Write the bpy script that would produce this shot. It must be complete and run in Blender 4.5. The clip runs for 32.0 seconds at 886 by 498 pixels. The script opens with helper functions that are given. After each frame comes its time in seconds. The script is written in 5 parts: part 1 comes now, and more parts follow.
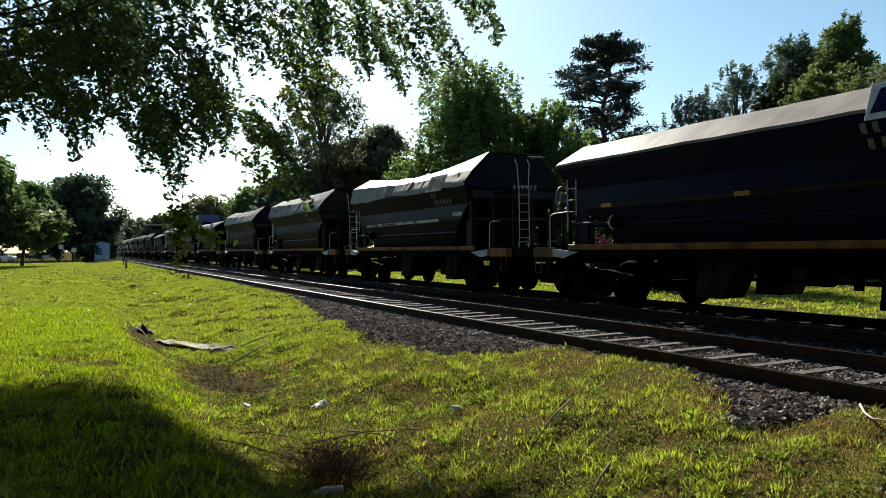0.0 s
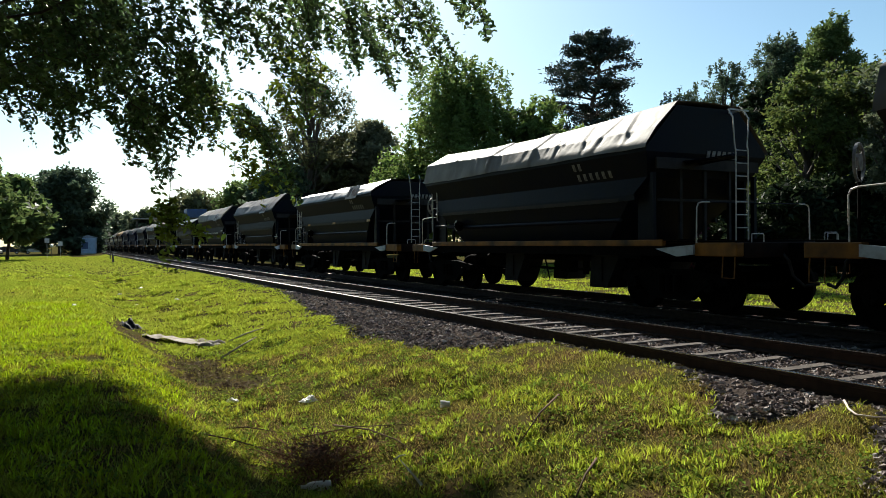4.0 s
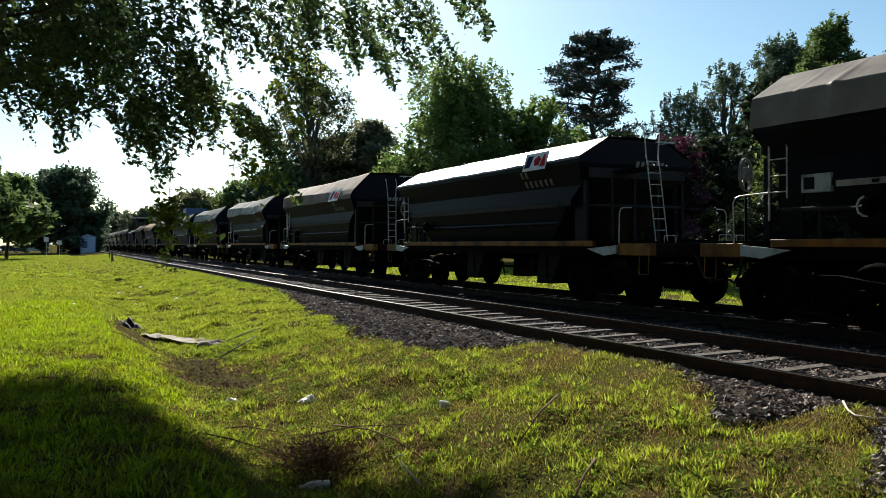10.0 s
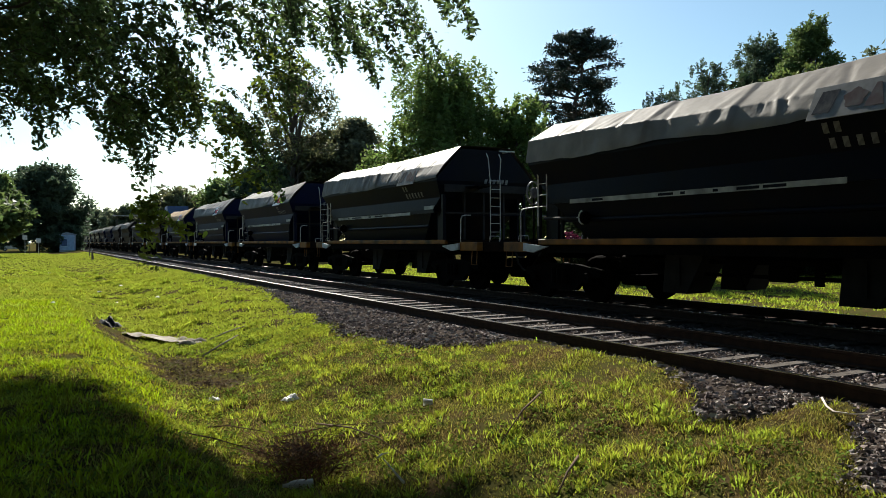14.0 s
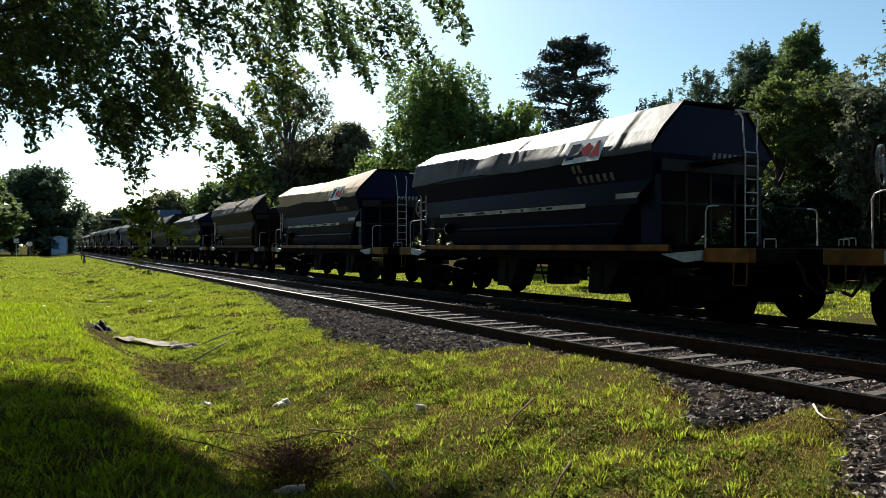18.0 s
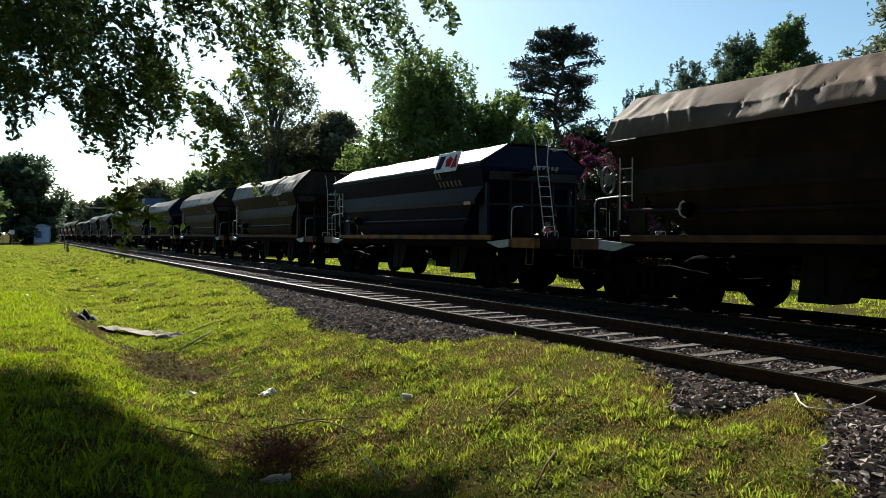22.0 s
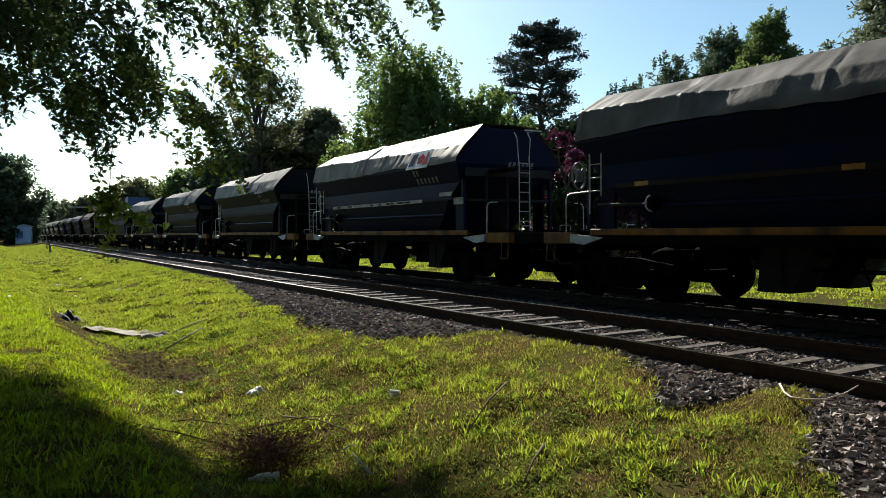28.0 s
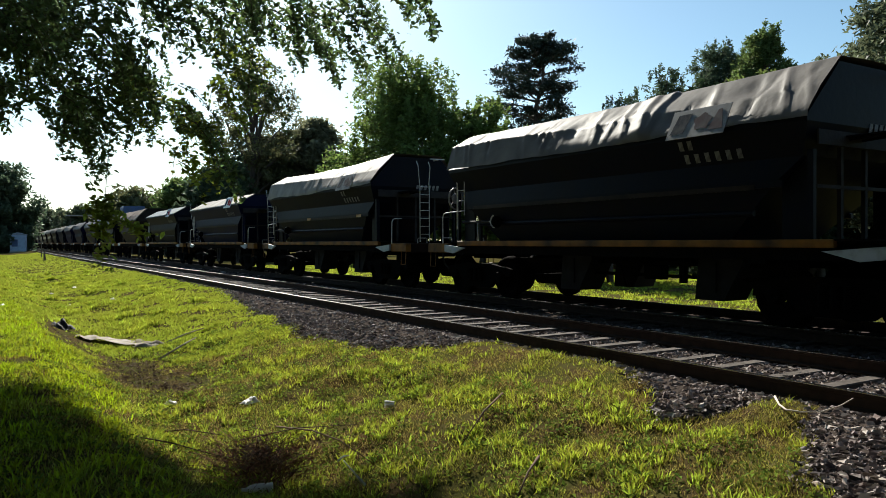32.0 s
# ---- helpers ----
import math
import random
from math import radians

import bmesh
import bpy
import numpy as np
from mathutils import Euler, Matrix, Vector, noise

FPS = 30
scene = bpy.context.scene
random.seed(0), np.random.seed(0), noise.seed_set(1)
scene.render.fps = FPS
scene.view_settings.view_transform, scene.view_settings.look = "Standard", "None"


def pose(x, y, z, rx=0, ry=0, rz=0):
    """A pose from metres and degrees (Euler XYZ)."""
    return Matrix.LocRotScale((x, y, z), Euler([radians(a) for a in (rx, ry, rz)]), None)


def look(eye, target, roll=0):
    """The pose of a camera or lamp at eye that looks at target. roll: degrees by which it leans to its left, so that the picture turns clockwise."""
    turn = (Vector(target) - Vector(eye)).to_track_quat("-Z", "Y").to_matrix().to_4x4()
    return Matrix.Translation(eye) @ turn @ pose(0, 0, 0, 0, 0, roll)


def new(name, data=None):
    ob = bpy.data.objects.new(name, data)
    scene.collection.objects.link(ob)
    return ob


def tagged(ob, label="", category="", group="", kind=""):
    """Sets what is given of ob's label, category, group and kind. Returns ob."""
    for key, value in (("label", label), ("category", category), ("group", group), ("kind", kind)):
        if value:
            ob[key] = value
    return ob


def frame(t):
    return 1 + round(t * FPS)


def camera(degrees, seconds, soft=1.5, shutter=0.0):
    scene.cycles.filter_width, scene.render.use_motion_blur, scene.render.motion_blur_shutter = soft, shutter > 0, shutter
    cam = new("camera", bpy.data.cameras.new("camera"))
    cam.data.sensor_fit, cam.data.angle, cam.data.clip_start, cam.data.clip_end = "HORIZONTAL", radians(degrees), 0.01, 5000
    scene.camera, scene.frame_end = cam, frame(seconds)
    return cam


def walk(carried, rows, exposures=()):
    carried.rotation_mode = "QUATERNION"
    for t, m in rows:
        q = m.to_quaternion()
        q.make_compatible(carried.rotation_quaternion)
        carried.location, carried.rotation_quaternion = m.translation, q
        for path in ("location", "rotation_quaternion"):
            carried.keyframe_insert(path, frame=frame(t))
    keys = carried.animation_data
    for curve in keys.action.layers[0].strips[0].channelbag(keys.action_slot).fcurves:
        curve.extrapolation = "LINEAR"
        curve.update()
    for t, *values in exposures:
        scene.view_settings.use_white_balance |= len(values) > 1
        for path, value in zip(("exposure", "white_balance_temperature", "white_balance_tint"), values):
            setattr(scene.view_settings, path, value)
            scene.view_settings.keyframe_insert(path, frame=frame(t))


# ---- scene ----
SECONDS = 32.0
EXPO, SKY = 0.85, 0.075
EYE = (0.0, 0.0, 1.27)
# seconds, yaw, pitch, roll in degrees
VIEW = [
    (0, -26.47, -0.18, 0.82), (0.5, -26.16, -0.26, 0.88), (1, -26.18, -0.45, 0.53), (1.5, -26.54, -0.35, 0.59),
    (2, -26.87, -0.33, 0.43), (2.5, -26.88, -0.37, 0.54), (3, -27.06, -0.51, 0.79), (3.5, -27.26, -0.46, 0.61),
    (5.5, -27.37, -1.05, 0.35), (6, -27.24, -1.1, 0.3), (6.5, -27.31, -0.96, 0.41), (7, -27.51, -0.93, 0.83),
    (7.5, -27.79, -0.87, 0.76), (8, -27.96, -0.83, 0.6), (8.5, -28.11, -0.91, 0.63), (9, -28.06, -0.84, 0.59),
    (9.5, -27.87, -0.66, 0.32), (10, -27.37, -0.54, 0.39), (10.5, -27.65, -0.42, 0.3), (11, -27.75, -0.37, 0.27),
    (11.5, -27.61, -0.34, 0.33), (12, -27.46, -0.12, 0.32), (12.5, -27.83, -0.23, 0.35), (13, -27.85, -0.28, 0.48),
    (13.5, -28.65, -0.51, 0.41), (14, -28.64, -0.69, 0.36), (14.5, -28.91, -0.44, 0.19), (16.5, -29.16, -0.58, 0.15),
    (17, -29.25, -0.46, 0.2), (17.5, -29.01, -0.43, 0.34), (18, -29.15, -0.28, 0.08), (18.5, -29.09, -0.27, 0),
    (19, -29.28, -0.5, 0.03), (19.5, -29.22, -0.66, 0.01), (20, -29.43, -0.83, 0.06), (20.5, -29.97, -0.81, 0.09),
    (21, -29.62, -0.9, 0.05), (21.5, -29.71, -1.04, 0), (22, -30.19, -1.07, -0.12), (22.5, -30.83, -1.32, -0.16),
    (23, -30.5, -1.05, -0.2), (23.5, -30.96, -1.07, 0), (24, -31.09, -1.14, 0.04), (24.5, -31.19, -1.1, 0.05),
    (25, -31.23, -1.18, -0.01), (25.5, -31.26, -1.12, 0.1), (27.5, -31.02, -0.9, 0.41), (28, -31.28, -1.41, 0.54),
    (28.5, -31.43, -1.48, 0.72), (29, -31.58, -1.47, 0.71), (29.5, -31.39, -1.46, 0.74), (30, -32.43, -0.95, 0.46),
    (30.5, -33.32, -1, 0.01), (31, -32.86, -1.37, 0.25), (31.5, -32, -1.07, 0.08), (32, -31.6, -0.59, 0.21),
]
cam = camera(62.0, SECONDS, soft=0.8)
walk(cam, [(t, pose(*EYE, 90 + p, r, y)) for t, y, p, r in VIEW], exposures=[(0.0, EXPO, 6550, 7), (32.0, EXPO, 6550, 7)])

# ---- light: low afternoon sun ahead, behind the train ----
SUN_AZ, SUN_EL = radians(15.5), radians(32)
world = bpy.data.worlds.new("sky")
scene.world = world
world.use_nodes = True
wn = world.node_tree
wn.nodes.clear()
sky = wn.nodes.new("ShaderNodeTexSky")
sky.sky_type = "NISHITA"
sky.sun_disc = False
sky.sun_elevation, sky.sun_rotation = SUN_EL, SUN_AZ
sky.air_density, sky.dust_density, sky.ozone_density = 1.0, 0.65, 3.2
bg = wn.nodes.new("ShaderNodeBackground")
bg.inputs["Strength"].default_value = SKY
wo = wn.nodes.new("ShaderNodeOutputWorld")
hue = wn.nodes.new("ShaderNodeMix")
hue.data_type, hue.blend_type = "RGBA", "MULTIPLY"
hue.inputs["Factor"].default_value, hue.inputs["B"].default_value = 1.0, (0.875, 1.0, 0.97, 1)
wn.links.new(sky.outputs[0], hue.inputs["A"])
wn.links.new(hue.outputs["Result"], bg.inputs[0])
wn.links.new(bg.outputs[0], wo.inputs[0])
lamp = bpy.data.lights.new("sun", "SUN")
lamp.energy, lamp.angle, lamp.color = 5.0, radians(0.6), (1.0, 0.95, 0.86)
sun = new("sun", lamp)
sun_way = Vector((math.sin(SUN_AZ) * math.cos(SUN_EL), math.cos(SUN_AZ) * math.cos(SUN_EL), math.sin(SUN_EL)))
sun.matrix_world = look(sun_way * 50, (0, 0, 0))


# ---- materials ----
def material(name, colour, rough=0.6, metal=0.0, spots=None, scale=6.0, amount=0.35, bump=0.0, bump_scale=40.0,
             through_light=0.0, spec=0.5, vary=0.0, fine=None):
    """A surface with two scales of variation. spots: second colour; through_light: share of light let through (leaves)."""
    m = bpy.data.materials.new(name)
    m.use_nodes = True
    nt = m.node_tree
    b = nt.nodes["Principled BSDF"]
    out = nt.nodes["Material Output"]
    b.inputs["Roughness"].default_value, b.inputs["Metallic"].default_value = rough, metal
    b.inputs["Specular IOR Level"].default_value = spec
    tc = nt.nodes.new("ShaderNodeTexCoord")
    n1 = nt.nodes.new("ShaderNodeTexNoise")
    n1.inputs["Scale"].default_value, n1.inputs["Detail"].default_value = scale, 8
    nt.links.new(tc.outputs["Object"], n1.inputs["Vector"])
    mix = nt.nodes.new("ShaderNodeMix")
    mix.data_type = "RGBA"
    mix.inputs["A"].default_value = (*colour, 1)
    mix.inputs["B"].default_value = (*(spots or [c * 0.6 for c in colour]), 1)
    ramp = nt.nodes.new("ShaderNodeMapRange")
    ramp.inputs["From Min"].default_value, ramp.inputs["From Max"].default_value = 0.62 - amount * 0.5, 0.72
    nt.links.new(n1.outputs["Fac"], ramp.inputs["Value"])
    nt.links.new(ramp.outputs[0], mix.inputs["Factor"])
    colour_out = mix.outputs["Result"]
    if vary:
        info = nt.nodes.new("ShaderNodeNewGeometry")
        hsv = nt.nodes.new("ShaderNodeHueSaturation")
        mr = nt.nodes.new("ShaderNodeMapRange")
        mr.inputs["To Min"].default_value, mr.inputs["To Max"].default_value = 1 - vary, 1 + vary
        nt.links.new(info.outputs["Random Per Island"], mr.inputs["Value"])
        nt.links.new(mr.outputs[0], hsv.inputs["Value"])
        hue = nt.nodes.new("ShaderNodeMapRange")
        hue.inputs["To Min"].default_value, hue.inputs["To Max"].default_value = 0.5 - vary * 0.06, 0.5 + vary * 0.03
        nt.links.new(info.outputs["Random Per Island"], hue.inputs["Value"])
        nt.links.new(hue.outputs[0], hsv.inputs["Hue"])
        nt.links.new(colour_out, hsv.inputs["Color"])
        colour_out = hsv.outputs["Color"]
    nt.links.new(colour_out, b.inputs["Base Color"])
    if bump:
        n2 = nt.nodes.new("ShaderNodeTexNoise")
        n2.inputs["Scale"].default_value, n2.inputs["Detail"].default_value = bump_scale, 6
        nt.links.new(tc.outputs["Object"], n2.inputs["Vector"])
        bp = nt.nodes.new("ShaderNodeBump")
        bp.inputs["Strength"].default_value, bp.inputs["Distance"].default_value = bump, 0.02
        nt.links.new(n2.outputs["Fac"], bp.inputs["Height"])
        nt.links.new(bp.outputs[0], b.inputs["Normal"])
    if through_light:
        tr = nt.nodes.new("ShaderNodeBsdfTranslucent")
        sat = nt.nodes.new("ShaderNodeHueSaturation")
        sat.inputs["Saturation"].default_value, sat.inputs["Value"].default_value = 1.05, 1.6
        nt.links.new(colour_out, sat.inputs["Color"])
        nt.links.new(sat.outputs[0], tr.inputs["Color"])
        ms = nt.nodes.new("ShaderNodeMixShader")
        ms.inputs[0].default_value = through_light
        nt.links.new(b.outputs[0], ms.inputs[1])
        nt.links.new(tr.outputs[0], ms.inputs[2])
        nt.links.new(ms.outputs[0], out.inputs["Surface"])
    return m


M = {}
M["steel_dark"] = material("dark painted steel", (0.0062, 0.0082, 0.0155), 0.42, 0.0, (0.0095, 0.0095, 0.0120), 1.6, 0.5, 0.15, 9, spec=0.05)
M["steel_brown"] = material("dusty brown painted steel", (0.018, 0.014, 0.013), 0.45, 0.0, (0.040, 0.028, 0.022), 1.8, 0.5, 0.15, 9, spec=0.05)
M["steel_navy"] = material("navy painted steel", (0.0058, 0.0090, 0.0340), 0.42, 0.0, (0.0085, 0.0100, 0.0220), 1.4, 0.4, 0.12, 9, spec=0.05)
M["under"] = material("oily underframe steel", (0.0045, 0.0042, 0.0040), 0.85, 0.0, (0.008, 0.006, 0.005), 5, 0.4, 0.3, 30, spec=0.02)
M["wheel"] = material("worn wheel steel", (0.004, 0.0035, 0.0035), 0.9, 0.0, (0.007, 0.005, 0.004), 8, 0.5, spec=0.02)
M["yellow"] = material("worn yellow sill paint", (0.27, 0.115, 0.018), 0.6, 0.0, (0.05, 0.03, 0.016), 2.5, 0.55, 0.15, 20, spec=0.15)
M["yellow_dirty"] = material("grimy ochre sill paint", (0.13, 0.065, 0.03), 0.7, 0.0, (0.05, 0.03, 0.02), 2.5, 0.55, 0.15, 20, spec=0.1)
M["beam"] = material("grey weathered end steel", (0.040, 0.037, 0.036), 0.7, 0.0, (0.018, 0.016, 0.015), 3.0, 0.5, 0.2, 20, spec=0.08)
M["rust"] = material("rusty brown beam paint", (0.030, 0.017, 0.012), 0.8, 0.0, (0.012, 0.010, 0.009), 4, 0.5, 0.2, 20, spec=0.05)
M["chute"] = material("dusty grey chute steel", (0.020, 0.019, 0.019), 0.75, 0.0, (0.009, 0.008, 0.008), 3, 0.5, 0.2, 20, spec=0.08)
M["digits"] = material("dull stencilled paint", (0.27, 0.265, 0.25), 0.8, 0.0, (0.10, 0.095, 0.09), 9, 0.5, spec=0.2)
M["marker"] = material("amber reflector", (0.42, 0.17, 0.02), 0.4)
M["white_rail"] = material("worn white tube paint", (0.62, 0.62, 0.58), 0.5, 0.0, (0.30, 0.25, 0.20), 14, 0.4)
M["white_stripe"] = material("faded white stripe", (0.50, 0.50, 0.47), 0.6, 0.0, (0.10, 0.09, 0.08), 2.2, 0.55)
M["plate_white"] = material("white sign sheet", (0.68, 0.69, 0.70), 0.5, 0.0, (0.5, 0.5, 0.5), 4, 0.3)
M["sign_blue"] = material("dark blue sign paint", (0.010, 0.014, 0.06), 0.8, spec=0.08)
M["sign_red"] = material("red sign paint", (0.50, 0.02, 0.03), 0.8, spec=0.08)
M["plate_faded"] = material("weathered sign sheet", (0.26, 0.25, 0.235), 0.6, 0.0, (0.15, 0.14, 0.13), 5, 0.5, spec=0.3)
M["faded_blue"] = material("faded blue sign paint", (0.045, 0.048, 0.06), 0.8, 0.0, (0.13, 0.125, 0.12), 9, 0.5, spec=0.08)
M["faded_red"] = material("faded red sign paint", (0.15, 0.10, 0.095), 0.8, 0.0, (0.20, 0.17, 0.16), 9, 0.5, spec=0.08)
M["sill_white"] = material("pale grey-blue sill paint", (0.40, 0.45, 0.50), 0.5, 0.0, (0.2, 0.2, 0.2), 5, 0.35)
M["wheel_pale"] = material("dull pale wheel paint", (0.24, 0.25, 0.26), 0.6, 0.0, (0.10, 0.09, 0.085), 7, 0.5, spec=0.2)
M["tarp_grey"] = material("weathered grey tarpaulin", (0.175, 0.154, 0.132), 0.55, 0.0, (0.066, 0.056, 0.047), 1.3, 0.6, 0.4, 5, spec=0.13)
M["tarp_umber"] = material("sooty umber tarpaulin", (0.088, 0.072, 0.066), 0.55, 0.0, (0.045, 0.036, 0.032), 1.6, 0.6, 0.4, 5, spec=0.22)
M["tarp_light"] = material("pale grey tarpaulin", (0.300, 0.265, 0.228), 0.55, 0.0, (0.150, 0.126, 0.105), 1.3, 0.6, 0.4, 5, spec=0.10)
M["tarp_dark"] = material("dark slate tarpaulin", (0.062, 0.066, 0.073), 0.46, 0.0, (0.040, 0.040, 0.041), 2.0, 0.5, 0.2, 6, spec=0.4)
M["tarp_brown"] = material("dusty brown tarpaulin", (0.205, 0.145, 0.106), 0.6, 0.0, (0.100, 0.068, 0.050), 1.6, 0.5, 0.3, 7, spec=0.07)
M["tarp_orange"] = material("ochre tarpaulin", (0.430, 0.245, 0.085), 0.55, 0.0, (0.310, 0.165, 0.060), 2.0, 0.5, 0.15, 6, spec=0.2)
M["rail"] = material("rusty rail", (0.030, 0.020, 0.016), 0.8, 0.0, (0.055, 0.034, 0.024), 9, 0.5, spec=0.1)
M["rail_top"] = material("polished rail head", (0.48, 0.47, 0.46), 0.22, 1.0, (0.28, 0.25, 0.22), 6, 0.4)
M["sleeper"] = material("grey weathered sleeper timber", (0.132, 0.110, 0.096), 0.85, 0.0, (0.065, 0.052, 0.044), 7, 0.6, 0.5, 30, spec=0.15)
# the train's shade is put into this darker timber for its track
M["sleeper_dark"] = material("sleeper timber darkened for train shade", (0.05, 0.045, 0.04), 0.9, 0.0, (0.03, 0.026, 0.022), 7, 0.6, 0.5, 30, spec=0.05)
M["stone"] = material("grey ballast stone", (0.270, 0.235, 0.220), 0.85, 0.0, (0.180, 0.130, 0.105), 12, 0.4, vary=0.8, spec=0.12)
# darker stone colour carries the shade under the train
M["stone_dark"] = material("ballast stone darkened for train shade", (0.045, 0.040, 0.037), 0.85, 0.0, (0.028, 0.023, 0.02), 12, 0.4, vary=0.5, spec=0.05)
M["ballast"] = material("ballast bed", (0.085, 0.068, 0.059), 0.95, 0.0, (0.045, 0.036, 0.031), 22, 0.6, 0.9, 25, spec=0.0)
M["soil"] = material("grassy soil", (0.070, 0.076, 0.020), 0.95, 0.0, (0.085, 0.052, 0.030), 2.6, 0.55, 0.9, 14, spec=0.0)
M["blade"] = material("grass blades", (0.290, 0.325, 0.048), 0.7, 0.0, (0.195, 0.258, 0.038), 1.1, 0.55, through_light=0.42, spec=0.0, vary=0.55)
M["blade_far"] = material("distant grass blades", (0.205, 0.256, 0.037), 0.7, 0.0, (0.240, 0.258, 0.046), 0.25, 0.55, through_light=0.42, spec=0.0, vary=0.22)
M["blade_lush"] = material("lush bank grass", (0.235, 0.325, 0.024), 0.7, 0.0, (0.235, 0.275, 0.028), 0.8, 0.5, through_light=0.45, spec=0.0, vary=0.45)
M["turf"] = material("short worn turf", (0.228, 0.240, 0.044), 0.9, 0.0, (0.205, 0.150, 0.060), 1.3, 0.6, through_light=0.35, spec=0.0, vary=0.65)
M["weed"] = material("low weed leaves", (0.150, 0.200, 0.038), 0.95, 0.0, (0.085, 0.125, 0.027), 0.9, 0.5, through_light=0.35, spec=0.0, vary=0.5)
M["dry_grass"] = material("dry grass and straw", (0.27, 0.195, 0.095), 0.7, 0.0, (0.16, 0.11, 0.06), 3, 0.5, through_light=0.25, spec=0.2, vary=0.4)
M["litter"] = material("dead brown leaves", (0.165, 0.125, 0.080), 0.9, 0.0, (0.085, 0.062, 0.040), 4, 0.5, through_light=0.1, spec=0.05, vary=0.6)
M["red_straw"] = material("reddish dead stalks", (0.26, 0.135, 0.085), 0.9, 0.0, (0.055, 0.030, 0.02), 6, 0.5, spec=0.05, vary=0.5)
M["twig"] = material("dead twig bark", (0.135, 0.088, 0.062), 0.9, 0.0, (0.08, 0.052, 0.038), 15, 0.5, spec=0.1)
M["bark"] = material("tree bark", (0.085, 0.062, 0.047), 0.9, 0.0, (0.045, 0.035, 0.028), 9, 0.5, 0.7, 14)
M["bark_pale"] = material("pale grey bark", (0.20, 0.175, 0.15), 0.85, 0.0, (0.10, 0.085, 0.07), 6, 0.5, 0.5, 14)
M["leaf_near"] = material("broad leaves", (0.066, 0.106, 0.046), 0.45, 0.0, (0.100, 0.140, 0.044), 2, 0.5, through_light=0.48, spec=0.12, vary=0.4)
# darker copy of the near leaves, less see-through, to deepen the shade
M["leaf_crown"] = material("crown leaves darkened for shade", (0.055, 0.090, 0.038), 0.5, 0.0, (0.075, 0.110, 0.036), 2, 0.5, through_light=0.14, spec=0.12, vary=0.4)
# brighter leaf copy: sunlight on the sprays is put into the colour
M["leaf_spray"] = material("olive spray leaves with sun in the colour", (0.185, 0.225, 0.042), 0.5, 0.0, (0.120, 0.160, 0.034), 2, 0.5, through_light=0.62, spec=0.1, vary=0.4)
M["leaf_bright"] = material("bright green leaves", (0.112, 0.162, 0.048), 0.5, 0.0, (0.090, 0.130, 0.036), 0.7, 0.5, through_light=0.5, spec=0.08, vary=0.35)
# sunlight on these trees is put into a paler leaf tone
M["leaf_lit"] = material("pale leaves toned as sunlit", (0.112, 0.146, 0.042), 0.55, 0.0, (0.055, 0.075, 0.026), 0.7, 0.5, through_light=0.42, spec=0.08, vary=0.4)
M["leaf_brown"] = material("dull brownish leaves", (0.150, 0.155, 0.095), 0.6, 0.0, (0.095, 0.10, 0.06), 0.5, 0.5, through_light=0.5, spec=0.06, vary=0.35)
M["leaf_mid"] = material("mid green leaves", (0.100, 0.140, 0.048), 0.55, 0.0, (0.066, 0.098, 0.036), 0.5, 0.5, through_light=0.48, spec=0.08, vary=0.35)
M["leaf_dark"] = material("dark green leaves", (0.040, 0.060, 0.028), 0.6, 0.0, (0.026, 0.042, 0.020), 0.5, 0.5, through_light=0.38, spec=0.08, vary=0.3)
# dark leaf copy: shade behind the train is put into the colour
M["leaf_hedge"] = material("hedge leaves darkened for shade", (0.022, 0.034, 0.016), 0.6, 0.0, (0.014, 0.023, 0.010), 0.5, 0.5, through_light=0.25, spec=0.08, vary=0.3)
M["leaf_olive"] = material("olive leaves", (0.120, 0.125, 0.060), 0.55, 0.0, (0.080, 0.085, 0.042), 0.5, 0.5, through_light=0.35, spec=0.08, vary=0.35)
# haze over the trees is put into this leaf colour
M["leaf_haze"] = material("haze-dulled blue-green leaves", (0.072, 0.100, 0.060), 0.6, 0.0, (0.050, 0.072, 0.044), 0.5, 0.5, through_light=0.42, spec=0.08, vary=0.3)
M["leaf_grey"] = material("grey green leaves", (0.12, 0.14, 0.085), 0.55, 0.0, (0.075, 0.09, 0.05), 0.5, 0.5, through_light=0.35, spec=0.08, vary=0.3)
M["needles"] = material("pine needles", (0.030, 0.045, 0.034), 0.6, 0.0, (0.018, 0.028, 0.020), 0.6, 0.5, through_light=0.12, spec=0.3, vary=0.3)
M["petal"] = material("magenta bracts", (0.070, 0.010, 0.032), 0.6, 0.0, (0.04, 0.010, 0.02), 1.0, 0.5, through_light=0.35, vary=0.3)
M["hut_wall"] = material("pale blue plaster", (0.42, 0.52, 0.66), 0.8, 0.0, (0.32, 0.40, 0.52), 3, 0.5)
M["hut_dark"] = material("blue window shutter", (0.07, 0.12, 0.25), 0.5)
M["hut_roof"] = material("grey roof sheet", (0.30, 0.32, 0.36), 0.5)
M["car_white"] = material("white car paint", (0.72, 0.74, 0.77), 0.25, 0.0, (0.62, 0.63, 0.65), 2, 0.3)
M["car_dark"] = material("dark car paint", (0.03, 0.035, 0.05), 0.25)
M["glass"] = material("tinted glass", (0.03, 0.035, 0.04), 0.06, spec=0.8)
M["tyre"] = material("tyre rubber", (0.02, 0.02, 0.02), 0.85)
M["lamp_white"] = material("white lamp lens", (0.8, 0.8, 0.78), 0.15)
M["concrete"] = material("pale concrete", (0.36, 0.35, 0.33), 0.9, 0.0, (0.25, 0.24, 0.22), 4, 0.5)
M["tank_blue"] = material("blue tank paint", (0.05, 0.10, 0.24), 0.5, 0.0, (0.04, 0.07, 0.15), 2, 0.4)
